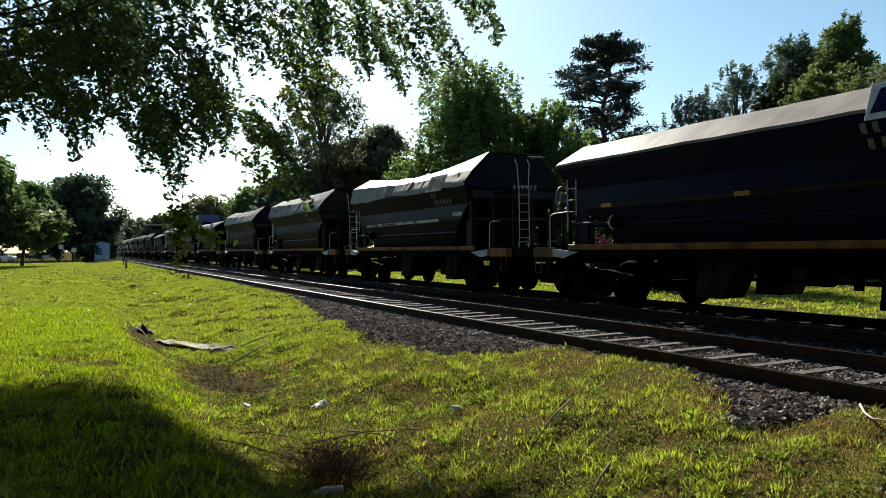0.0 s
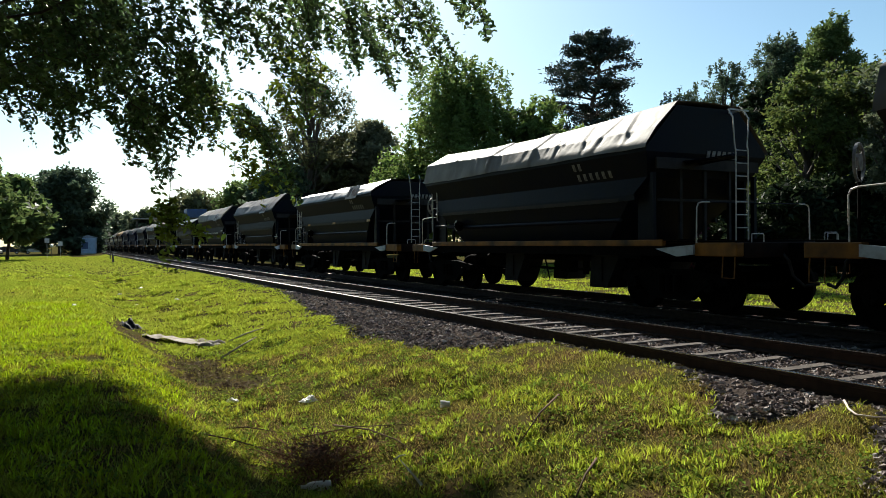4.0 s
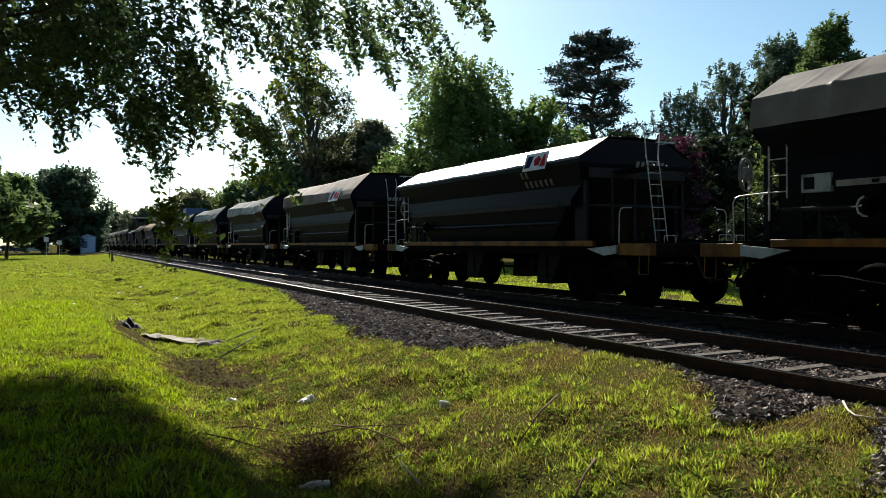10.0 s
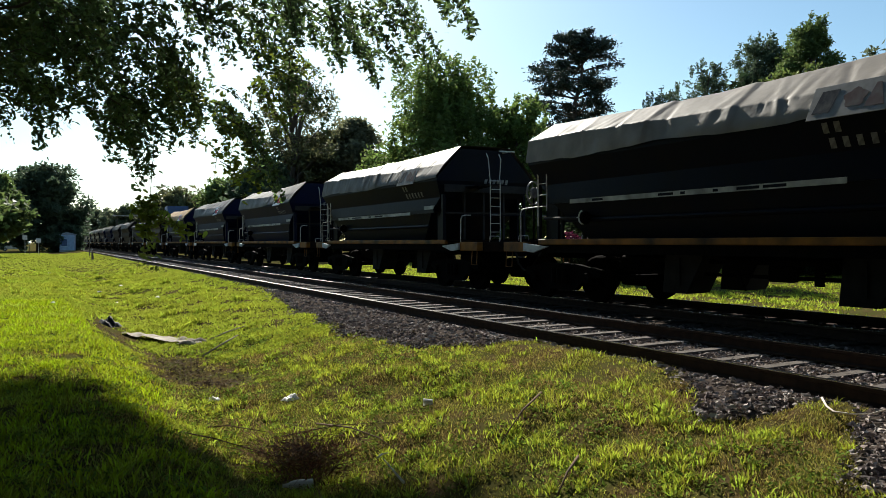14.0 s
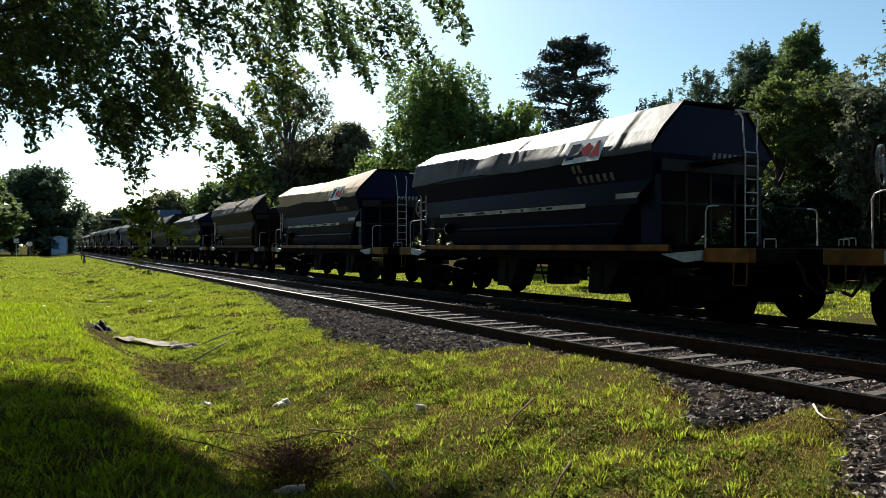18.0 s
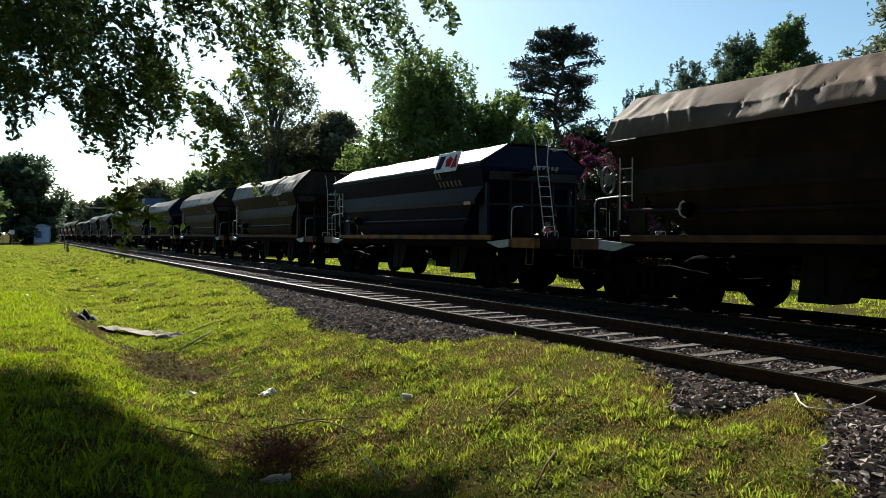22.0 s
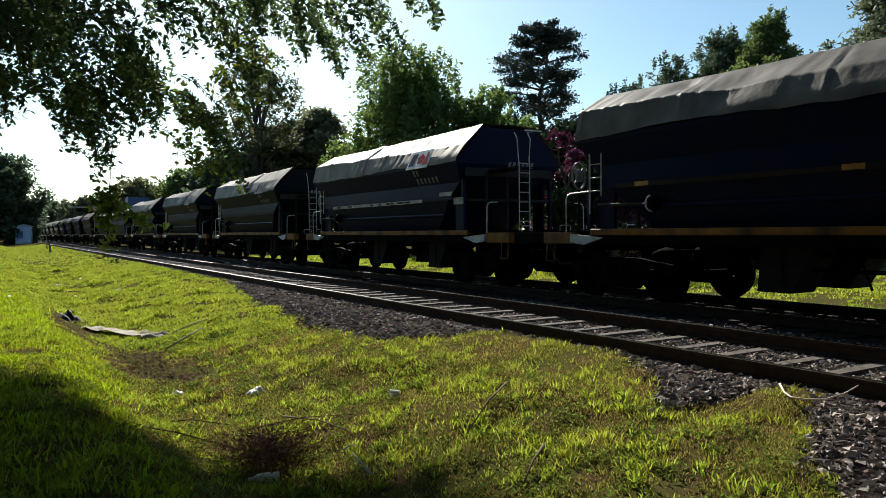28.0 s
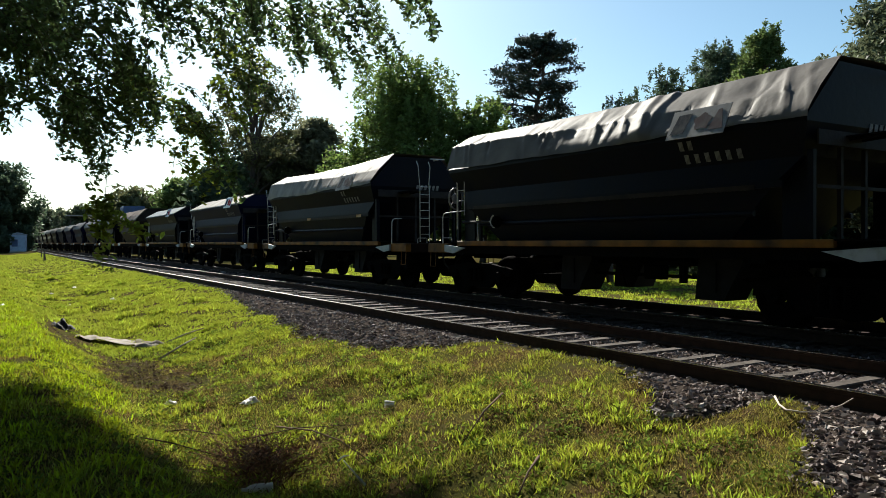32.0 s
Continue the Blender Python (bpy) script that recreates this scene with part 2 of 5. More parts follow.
M["board"] = material("weathered pale board", (0.44, 0.385, 0.315), 0.85, 0.0, (0.17, 0.13, 0.09), 5, 0.55, 0.4, 30, spec=0.1)
M["plastic_black"] = material("black plastic sheet", (0.012, 0.012, 0.013), 0.75, spec=0.15)
M["plastic_white"] = material("crumpled white plastic", (0.72, 0.70, 0.66), 0.4, through_light=0.2)
M["cord"] = material("pale nylon cord", (0.62, 0.52, 0.42), 0.7)
M["post_wood"] = material("weathered post", (0.10, 0.08, 0.065), 0.85, 0.0, (0.06, 0.05, 0.04), 8, 0.5)


# ---- geometry helpers ----
class Geo:
    """Collects vertices and faces of one mesh."""

    def __init__(self):
        self.v, self.f = [], []

    def add(self, verts, faces):
        k = len(self.v)
        self.v += [tuple(p) for p in verts]
        self.f += [tuple(k + i for i in q) for q in faces]
        return self

    def box(self, c, s, m=None, bevel=0.0):
        x, y, z = s[0] / 2, s[1] / 2, s[2] / 2
        if bevel:
            b = min(bevel, x * 0.9, y * 0.9, z * 0.9)
            bm = bmesh.new()
            bmesh.ops.create_cube(bm, size=1.0, matrix=Matrix.Diagonal((*s, 1)))
            bmesh.ops.bevel(bm, geom=bm.edges[:], offset=b, segments=1, affect="EDGES")
            bm.verts.index_update()
            vs, fs = [v.co.copy() for v in bm.verts], [[v.index for v in q.verts] for q in bm.faces]
            bm.free()
        else:
            vs = [Vector((i * x, j * y, k * z)) for i in (-1, 1) for j in (-1, 1) for k in (-1, 1)]
            fs = [(0, 1, 3, 2), (4, 6, 7, 5), (0, 4, 5, 1), (2, 3, 7, 6), (0, 2, 6, 4), (1, 5, 7, 3)]
        if m is not None:
            vs = [m @ v for v in vs]
        return self.add([v + Vector(c) for v in vs], fs)

    def tube(self, pts, r, n=6, caps=True):
        pts = [Vector(p) for p in pts]
        radii = r if isinstance(r, (list, tuple)) else [r] * len(pts)
        k = len(self.v)
        up = None
        for i, p in enumerate(pts):
            d = (pts[min(i + 1, len(pts) - 1)] - pts[max(i - 1, 0)]).normalized()
            if up is None:
                up = d.cross(Vector((0.31, 0.87, 0.37))).normalized()
            else:
                up = (up - d * up.dot(d)).normalized()
            side = d.cross(up)
            for j in range(n):
                a = 2 * math.pi * j / n
                self.v.append(tuple(p + (up * math.cos(a) + side * math.sin(a)) * radii[i]))
        for i in range(len(pts) - 1):
            for j in range(n):
                a, b = k + i * n + j, k + i * n + (j + 1) % n
                self.f.append((a, b, b + n, a + n))
        if caps:
            self.f.append(tuple(k + j for j in reversed(range(n))))
            self.f.append(tuple(k + (len(pts) - 1) * n + j for j in range(n)))
        return self

    def prism(self, profile, a, b, axis="y"):
        """A closed profile drawn out from a to b along an axis; profile in the two other axes."""
        n = len(profile)
        put = {"y": lambda p, t: (p[0], t, p[1]), "x": lambda p, t: (t, p[0], p[1]), "z": lambda p, t: (p[0], p[1], t)}[axis]
        vs = [put(p, a) for p in profile] + [put(p, b) for p in profile]
        fs = [(i, (i + 1) % n, n + (i + 1) % n, n + i) for i in range(n)]
        return self.add(vs, fs + [tuple(reversed(range(n))), tuple(range(n, 2 * n))])

    def lathe(self, profile, n=20, axis="x", c=(0, 0, 0)):
        """A closed ring of (along, radius) turned round an axis."""
        k, m = len(self.v), len(profile)
        for j in range(n):
            a = 2 * math.pi * j / n
            for t, r in profile:
                p = {"x": (t, r * math.cos(a), r * math.sin(a)), "z": (r * math.cos(a), r * math.sin(a), t),
                     "y": (r * math.cos(a), t, r * math.sin(a))}[axis]
                self.v.append((p[0] + c[0], p[1] + c[1], p[2] + c[2]))
        for j in range(n):
            for i in range(m):
                a, b = k + j * m + i, k + j * m + (i + 1) % m
                c2, d = k + ((j + 1) % n) * m + (i + 1) % m, k + ((j + 1) % n) * m + i
                self.f.append((a, b, c2, d))
        return self

    def grid(self, nu, nv, fn):
        k = len(self.v)
        for i in range(nu):
            for j in range(nv):
                self.v.append(tuple(fn(i / (nu - 1), j / (nv - 1))))
        for i in range(nu - 1):
            for j in range(nv - 1):
                a = k + i * nv + j
                self.f.append((a, a + nv, a + nv + 1, a + 1))
        return self

    def mesh(self, name, mat, smooth=False, fix=True):
        me = bpy.data.meshes.new(name)
        me.from_pydata(self.v, [], self.f)
        if fix:
            bm = bmesh.new()
            bm.from_mesh(me)
            bmesh.ops.recalc_face_normals(bm, faces=bm.faces[:])
            bm.to_mesh(me)
            bm.free()
        me.materials.append(M[mat])
        if smooth:
            me.polygons.foreach_set("use_smooth", [True] * len(me.polygons))
        me.update()
        return me


def fast_mesh(name, verts, faces, mat, smooth=False):
    """A mesh from numpy arrays: verts (n, 3), faces (m, k) of one size k."""
    me = bpy.data.meshes.new(name)
    n, (m, k) = len(verts), faces.shape
    me.vertices.add(n)
    me.vertices.foreach_set("co", np.ascontiguousarray(verts, dtype=np.float32).ravel())
    me.loops.add(m * k)
    me.loops.foreach_set("vertex_index", np.ascontiguousarray(faces, dtype=np.int32).ravel())
    me.polygons.add(m)
    me.polygons.foreach_set("loop_start", np.arange(0, m * k, k, dtype=np.int32))
    me.polygons.foreach_set("use_smooth", np.full(m, smooth, dtype=bool))
    me.materials.append(M[mat])
    me.update(calc_edges=True)
    me.validate()
    return me


def part(name, geo, mat, parent=None, label="", smooth=False, at=None):
    me = geo if isinstance(geo, bpy.types.Mesh) else geo.mesh(name, mat, smooth)
    ob = new(name, me)
    ob.parent = parent
    if at is not None:
        ob.matrix_basis = at
    if label:
        ob["label"] = label
    return ob


def thing(name, m, label, category, group="", kind=""):
    ob = new(name)
    ob.empty_display_size = 0.3
    ob.matrix_basis = m
    return tagged(ob, label, category, group, kind)


def smooth_step(a, b, x):
    t = np.clip((x - a) / (b - a), 0, 1)
    return t * t * (3 - 2 * t)


# ---- the ground ----
def waves(x, y, seed, size):
    """Cheap smooth noise for arrays, about -1 to 1."""
    r = np.random.RandomState(seed)
    out = 0
    for i in range(7):
        a, ph, k = r.uniform(0, 6.283), r.uniform(0, 6.283), r.uniform(0.6, 1.7) / size * 6.283
        out = out + np.sin((x * math.cos(a) + y * math.sin(a)) * k + ph)
    return out / 3.2


def ballast_edge(y):
    """Where the grass ends and the stones begin, beside the near track."""
    e = np.interp(y, [0, 2.4, 2.8, 3.1, 3.4, 3.65, 4.0, 4.15, 4.35, 5.0, 5.9, 6.5, 8.2, 8.7, 9.6, 11.5, 15.6, 22.4, 30], [4.2, 4.3, 4.35, 4.9, 5.4, 5.85, 5.85, 5.4, 4.9, 5.4, 5.95, 6.03, 6.03, 5.5, 4.74, 4.4, 4.9, 5.8, 5.9])
    return np.minimum(6.05, e + 0.10 * waves(y * 0, y, 5, 1.6) + 0.09 * waves(y * 0, y, 6, 0.5))


def ground_z(x, y):
    """Height of the grass over the rail heads' level: bank, ditch, rise to the track, flat behind the train."""
    x, y = np.asarray(x, dtype=float), np.asarray(y, dtype=float)
    bank = -0.26 + 0.05 * smooth_step(-3, -12, x)
    mid = 1.75
    depth = -0.68 + 0.22 * smooth_step(28, 70, y)
    z = bank + (depth - bank) * smooth_step(0.45, mid, x)
    z = np.where(x > mid, depth + (-0.27 - depth) * smooth_step(mid + 0.1, 4.9, x), z)
    z = np.where(x > 4.9, -0.27 + (0.055 + 0.085 * smooth_step(5.4, 5.85, ballast_edge(y))) * smooth_step(4.9, 5.75, x) * (1 - smooth_step(6.02, 6.12, x)) - 0.08 * smooth_step(13, 15, x) - 0.1 * smooth_step(15, 19, x), z)
    near = np.exp(-(np.abs(y) / 22) ** 2)
    z = z + 0.05 * waves(x, y, 3, 1.5) * smooth_step(18, 24, y) * (1 - smooth_step(40, 60, y)) * smooth_step(0.3, 1.2, x) * (1 - smooth_step(3.6, 4.8, x))
    z = z + (0.035 * waves(x, y, 1, 2.6) + 0.018 * waves(x, y, 2, 0.8)) * near * np.where((x > 5.2) & (x < 13.5), 0.2, 1)
    return z


def axis_steps(parts):
    out = []
    for a, b, n in parts:
        out += list(np.linspace(a, b, n, endpoint=False))
    return np.array(out + [parts[-1][1]])


gx = axis_steps([(-1500, -200, 8), (-200, -30, 14), (-30, -6, 24), (-6, 8, 100), (8, 16, 16), (16, 60, 30), (60, 300, 12), (300, 1500, 8)])
gy = axis_steps([(-300, -30, 10), (-30, 0, 20), (0, 26, 170), (26, 60, 70), (60, 200, 40), (200, 700, 20), (700, 2500, 8)])
GX, GY = np.meshgrid(gx, gy, indexing="ij")
gv = np.stack([GX, GY, ground_z(GX, GY)], -1).reshape(-1, 3)
ia = np.arange(len(gx) * len(gy)).reshape(len(gx), len(gy))
gf = np.stack([ia[:-1, :-1], ia[1:, :-1], ia[1:, 1:], ia[:-1, 1:]], -1).reshape(-1, 4)
ground = tagged(new("ground", fast_mesh("ground", gv, gf, "soil", True)), "sunlit grassy ground with a shallow ditch beside the railway", "ground", kind="structure")

# ballast bed under both tracks
by = axis_steps([(-25, 0, 25), (0, 30, 120), (30, 100, 70), (100, 900, 60)])
edge = ballast_edge(by)
flat = np.ones_like(by)
xs = [edge - 0.25, np.minimum(edge + 0.05, 6.07), np.minimum(6.085, np.maximum(edge + 0.12, 5.62)), 6.10 * flat, 6.22 * flat, 7.86 * flat, 7.96 * flat, 8.5 * flat, 9.3 * flat, 12.3 * flat, 13.6 * flat]
zs = [ground_z(edge - 0.25, by) - 0.05, np.minimum(-0.18, ground_z(edge + 0.05, by) + 0.008), -0.152 * flat, -0.150 * flat, -0.188 * flat, -0.188 * flat, -0.17 * flat, -0.175 * flat, -0.19 * flat, -0.19 * flat, -0.42 * flat]
bv = np.stack([np.stack([x, by, z], -1) for x, z in zip(xs, zs)], 0).reshape(-1, 3)
ia = np.arange(len(xs) * len(by)).reshape(len(xs), len(by))
bf = np.stack([ia[:-1, :-1], ia[1:, :-1], ia[1:, 1:], ia[:-1, 1:]], -1).reshape(-1, 4)
tagged(new("ballast_bed", fast_mesh("ballast_bed", bv, bf, "ballast")), "dark grey crushed stone bed under two railway tracks", "ballast", kind="structure")


# ---- tracks ----
NEAR_TRACK, FAR_TRACK, GAUGE = 7.04, 10.75, 1.745


def rail_profile():
    h = [(0.036, 0.0), (0.036, -0.03), (0.009, -0.045), (0.009, -0.125), (0.065, -0.14), (0.065, -0.155)]
    return h + [(-x, z) for x, z in reversed(h)]


def build_track(name, x, label):
    t = thing(name, pose(x, 0, 0), label, "railway track", kind="structure")
    for side in (-1, 1):
        g = Geo().prism([(p[0] + side * GAUGE / 2, p[1]) for p in rail_profile()], -25, 900)
        r = part("rail", g, "rail", t, "rusty steel rail")
        part("rail_head", Geo().box((side * GAUGE / 2, 437.5, 0.0022), (0.058, 924, 0.004)), "rail_top", r, "bright polished running surface")
    return t


near_track = build_track("railway_track", NEAR_TRACK, "empty broad-gauge track with polished rails on grey sleepers")
far_track = build_track("railway_track", FAR_TRACK, "shaded track that carries the moving goods train")


# ---- the goods train ----
PITCH = 13.095          # coupling to coupling
FIRST, LAST = 0, 50
WHEEL_R = 0.46
HALF = PITCH / 2


def run(t):
    """Metres that the train has gone at t seconds."""
    return 8.318 * t + 0.00693 * t * t


MESHES = {}


def shared(key, mat, make, smooth=False):
    k = (key, mat)
    if k not in MESHES:
        MESHES[k] = make().mesh(key if isinstance(key, str) else key[0], mat, smooth)
    return MESHES[k]


REAR, FRONT = 4.85, -4.08      # ends of the hopper; the train runs towards -y
OUT = [(0.78, 3.73), (1.53, 2.94), (1.53, 2.86), (1.33, 2.42), (1.36, 2.10), (1.36, 2.02), (1.12, 1.28)]


def hopper_shell(rise=0.815, sag=0.0):
    """The hopper: outline of the side, ends upright above and sloping inward below; a sagging roof line dips between the ends."""
    g = Geo()
    side = [(0.78, 2.915 + rise)] + OUT[1:]
    ring = side + [(-x, z) for x, z in reversed(side)]
    n, m = len(ring), 9
    for k in range(m):
        u = k / (m - 1)
        for x, z in ring:
            inward = max(0.0, 2.58 - z) * 1.15
            dip = sag * math.sin(math.pi * u) if z > 3.1 else 0.0
            g.v.append((x, (FRONT + inward) * (1 - u) + (REAR - inward) * u, z - dip))
    for k in range(m - 1):
        g.f += [(k * n + i, k * n + (i + 1) % n, (k + 1) * n + (i + 1) % n, (k + 1) * n + i) for i in range(n)]
    for k, flip in ((0, True), ((m - 1) * n, False)):
        h = n // 2
        for i in range(h - 1):
            q = (k + i, k + i + 1, k + n - 2 - i, k + n - 1 - i)
            g.f.append(q[::-1] if flip else q)
    return g


def tarp_cover(seed, drop, sag, rise=0.815, bend=0.36, crease=1.0, ny=190):
    """The cover over the hopper: ridge, sloped flank and a hanging flap, with wrinkles and dents."""
    r = random.Random(seed)
    dents = [(r.uniform(FRONT + 0.4, REAR - 0.4), r.uniform(0.2, 0.95), r.uniform(0.10, 0.55), r.uniform(0.12, 0.35), r.uniform(-0.05, 0.012)) for _ in range(13)]
    folds = [(r.uniform(FRONT, REAR), r.uniform(0.06, 0.17), r.uniform(-0.5, 0.5), r.uniform(0.004, 0.018) * r.choice((-1, 1))) for _ in range(15)]
    folds += [(r.uniform(FRONT, REAR), r.uniform(0.025, 0.06), r.uniform(-0.9, 0.9), r.uniform(0.003, 0.008) * r.choice((-1, 1))) for _ in range(22)]
    lean = r.uniform(-0.6, 0.6)
    folds += [(r.uniform(FRONT + 0.5, REAR), r.uniform(0.06, 0.11), lean, r.uniform(0.016, 0.036) * r.choice((-1, 1, 1))) for _ in range(7)]
    pinches = [(r.uniform(FRONT + 0.6, REAR - 0.6), r.uniform(0.03, 0.05), r.uniform(-1.1, 1.1), r.uniform(0.025, 0.05), bend + r.uniform(-0.06, 0.10)) for _ in range(5)]
    laps = [(r.uniform(-2.2, 2.6), r.uniform(-0.4, 0.4), r.uniform(0.02, 0.05)) for _ in range(2)]
    # share of the way from eave to ridge, and how freely the cloth moves there
    rows = [(-0.1, 0.3), (0.0, 0.3), (0.12, 0.9), (0.24, 1.0), (0.33, 1.0), (0.36, 0.9), (0.39, 0.9), (0.50, 1.0), (0.62, 1.0), (0.74, 0.9), (0.86, 0.7), (0.97, 0.35), (1.0, 0.3)]
    back = [(0.0, 3.01 + rise), (0.80, 2.985 + rise), (1.565, 2.985), (1.575, 2.95 - drop * 0.3)]
    swell = 0.19 if drop >= 0.10 else 0.10

    def fn(i, j):
        k = round(i * (len(rows) + len(back) - 1))
        y = FRONT - 0.03 + (REAR - FRONT + 0.06) * j
        low = 0.07 * noise.noise((seed * 3.1, y * 0.45, 0)) + 0.025 * noise.noise((seed * 1.7, y * 2.1, 4)) + 0.03 * max(0.0, noise.noise((seed * 5.3, y * 1.1, 8)) - 0.2)
        if k >= len(rows):
            x, z = back[k - len(rows)]
            return x, y, z - sag * math.sin(math.pi * j)
        s, free = rows[k]
        s, free = s * bend / 0.36 if s < 0.36 else bend + (s - 0.36) * (1 - bend) / 0.64, free * crease
        if k == 0:
            return -1.575 + 0.02 * noise.noise((seed, y * 1.6, 2)), y, 2.95 - drop * 0.3 + low * (1.0 if drop > 0.1 else 0.4)
        d = (0.04 + swell * min(1.0, j * 1.25) ** 1.5) * min(s / bend, (1 - s) / (1 - bend))
        for cy, cs, ry, rs, dep in dents:
            e = ((y - cy) / ry) ** 2 + ((s - cs) / rs) ** 2
            if e < 4:
                d += free * dep * math.exp(-e * 1.4)
        for cy, w, lean, dep in folds:
            e = abs(y - cy - lean * (s - 0.5)) / w
            if e < 1:
                d += free * dep * (1 - e) ** 1.5
        for cy, w, lean, dep, cs in pinches:
            e, q = abs(y - cy - lean * (s - cs)) / w, abs(s - cs) / 0.22
            if e < 1 and q < 1:
                d -= free * dep * (1 - e) * (1 - q)
        for cy, lean, dep in laps:
            e = (y - cy - lean * (s - 0.5)) / 1.1
            if 0 < e < 1:
                d += crease * dep * (1 - e) ** 2 * min(1.0, e * 14)
        return -1.565 + 0.765 * s - 0.73 * d, y, 2.985 + rise * s + 0.68 * d - sag * math.sin(math.pi * j) * s
    g = Geo().grid(len(rows) + len(back), ny, fn)
    return g


def steel_roof():
    """A smooth hopper's roof sheet: ridge and flanks down to the eaves."""
    half = [(-1.572, 2.925), (-1.560, 2.975), (-1.30, 3.120), (-1.05, 3.262), (-0.80, 3.405)]
    prof = half + [(0.0, 3.43)] + [(-x, z) for x, z in reversed(half)]

    def fn(i, j):
        x, z = prof[round(i * (len(prof) - 1))]
        return x, FRONT - 0.02 + (REAR - FRONT + 0.04) * j, z + 0.014 * noise.noise((j * 9, x, 2)) + 0.008 * noise.noise((j * 23, x * 3, 5))
    return Geo().grid(len(prof), 40, fn)


def ladder(lean=0.0):
    g = Geo()
    for s in (-1, 1):
        g.tube([(0, s * 0.15, 0), (0.0, s * 0.15 + lean, 1.55), (0.02, s * 0.15 + lean, 1.62), (0.02, s * 0.19 + lean, 2.1), (0.12, s * 0.19 + lean, 2.25)], 0.013, 5)
    for k in range(7):
        z = 0.22 + k * 0.22
        g.tube([(0, -0.15 + lean * z / 1.6, z), (0, 0.15 + lean * z / 1.6, z)], 0.010, 5)
    return g


def rear_ladder():
    """Short ladder on the side of the rear corner: one tall bowed rail, one short one."""
    g = Geo()
    g.tube([(0, 0.15, 0.30), (0, 0.15, 1.52), (-0.03, 0.16, 1.60), (-0.02, 0.24, 1.66), (0.02, 0.30, 1.64)], 0.018, 6)
    g.tube([(0, -0.15, 0.62), (0, -0.15, 1.44)], 0.014, 5)
    for z in (0.72, 0.96, 1.20, 1.42):
        g.tube([(0, -0.15, z), (0, 0.15, z)], 0.010, 5)
    return g


def brake_rim():
    """Hand wheel: the round rim."""
    return Geo().lathe([(-0.02, 0.245), (-0.02, 0.275), (0.02, 0.275), (0.02, 0.245)], 20, "y")


def brake_hub():
    return Geo().lathe([(-0.03, 0.01), (-0.03, 0.12), (0.02, 0.13), (0.02, 0.01)], 12, "y")


def wheel_disc(side):
    s = side
    prof = [(0.0, 0.10), (s * 0.02, WHEEL_R - 0.09), (s * -0.03, WHEEL_R - 0.07), (s * -0.055, WHEEL_R + 0.028), (s * -0.03, WHEEL_R + 0.028),
            (s * -0.02, WHEEL_R + 0.004), (s * 0.075, WHEEL_R - 0.004), (s * 0.075, WHEEL_R - 0.07), (s * 0.05, WHEEL_R - 0.085), (s * 0.06, 0.16), (s * 0.10, 0.15), (s * 0.10, 0.10)]
    return prof


def side_frame():
    p = [(-1.25, 0.06), (-1.25, 0.20), (-0.95, 0.24), (-0.5, 0.30), (0.5, 0.30), (0.95, 0.24), (1.25, 0.20), (1.25, 0.06), (0.75, -0.02), (0.45, -0.24), (-0.45, -0.24), (-0.75, -0.02)]
    g = Geo().prism(p, -0.06, 0.06, "x")
    for y in (-0.9, 0.9):
        g.lathe([(-0.14, 0.02), (-0.14, 0.10), (-0.10, 0.13), (0.02, 0.14), (0.02, 0.02)], 10, "x", (0, y, 0.02))
    for y in (-0.18, 0.0, 0.18):
        g.lathe([(-0.16, 0.01), (-0.16, 0.075), (0.14, 0.075), (0.14, 0.01)], 8, "z", (-0.08, y, 0.06))
    return g


def chute(flip, side):
    """A discharge chute under one side of the hopper, its door leaning along the track."""
    s = flip
    x0, x1 = (side * 0.45, side * 1.02) if side > 0 else (side * 1.02, side * 0.45)
    g = Geo().prism([(-0.44, 0.0), (0.44, 0.0), (0.24 * s + 0.27, -0.70), (0.24 * s - 0.27, -0.70)], x0, x1, "x")
    g.box((side * 1.035, 0.12 * s, -0.32), (0.025, 0.05, 0.5)).box((side * 1.035, 0.0, -0.05), (0.03, 0.8, 0.06))
    return g


def emblem_block():
    """Plain dark blue slanted block."""
    return Geo().prism([(0, 0), (0.20, 0), (0.26, 0.27), (0.06, 0.27)], -0.001, 0.001, "x")


def emblem_blob():
    """Plain red rounded patch beside a wedge."""
    g = Geo()
    ring = [(0.14 + (0.12 + 0.02 * math.sin(5 * a)) * math.cos(a), 0.135 + (0.11 + 0.015 * math.sin(5 * a)) * math.sin(a)) for a in [k * math.pi / 10 for k in range(20)]]
    g.prism(ring, -0.001, 0.001, "x")
    g.prism([(0.26, 0.0), (0.46, 0.0), (0.38, 0.27), (0.33, 0.27)], -0.001, 0.001, "x")
    return g


def on_flank(y, s, lift=0.03, steep=29.0, rise=0.815):
    """A pose on the cover's near flank: s from the eave (0) to the ridge (1); x out of the cover, y towards the front, z up the slope."""
    a = radians(steep)
    x, z = -1.565 + 0.765 * s, 2.985 + rise * s
    m = Matrix(((-math.sin(a), 0, math.cos(a)), (0, -1, 0), (math.cos(a), 0, math.sin(a)))).to_4x4()
    return Matrix.Translation((x - lift * math.sin(a), y, z + lift * math.cos(a))) @ m


# how far the ridge dips between the ends, wagon by wagon
SAG = [0.10, 0.09, 0.05, 0.12, 0.02, 0.07, 0.03, 0.02, 0.05, 0.10, 0.06, 0.08, 0.05]
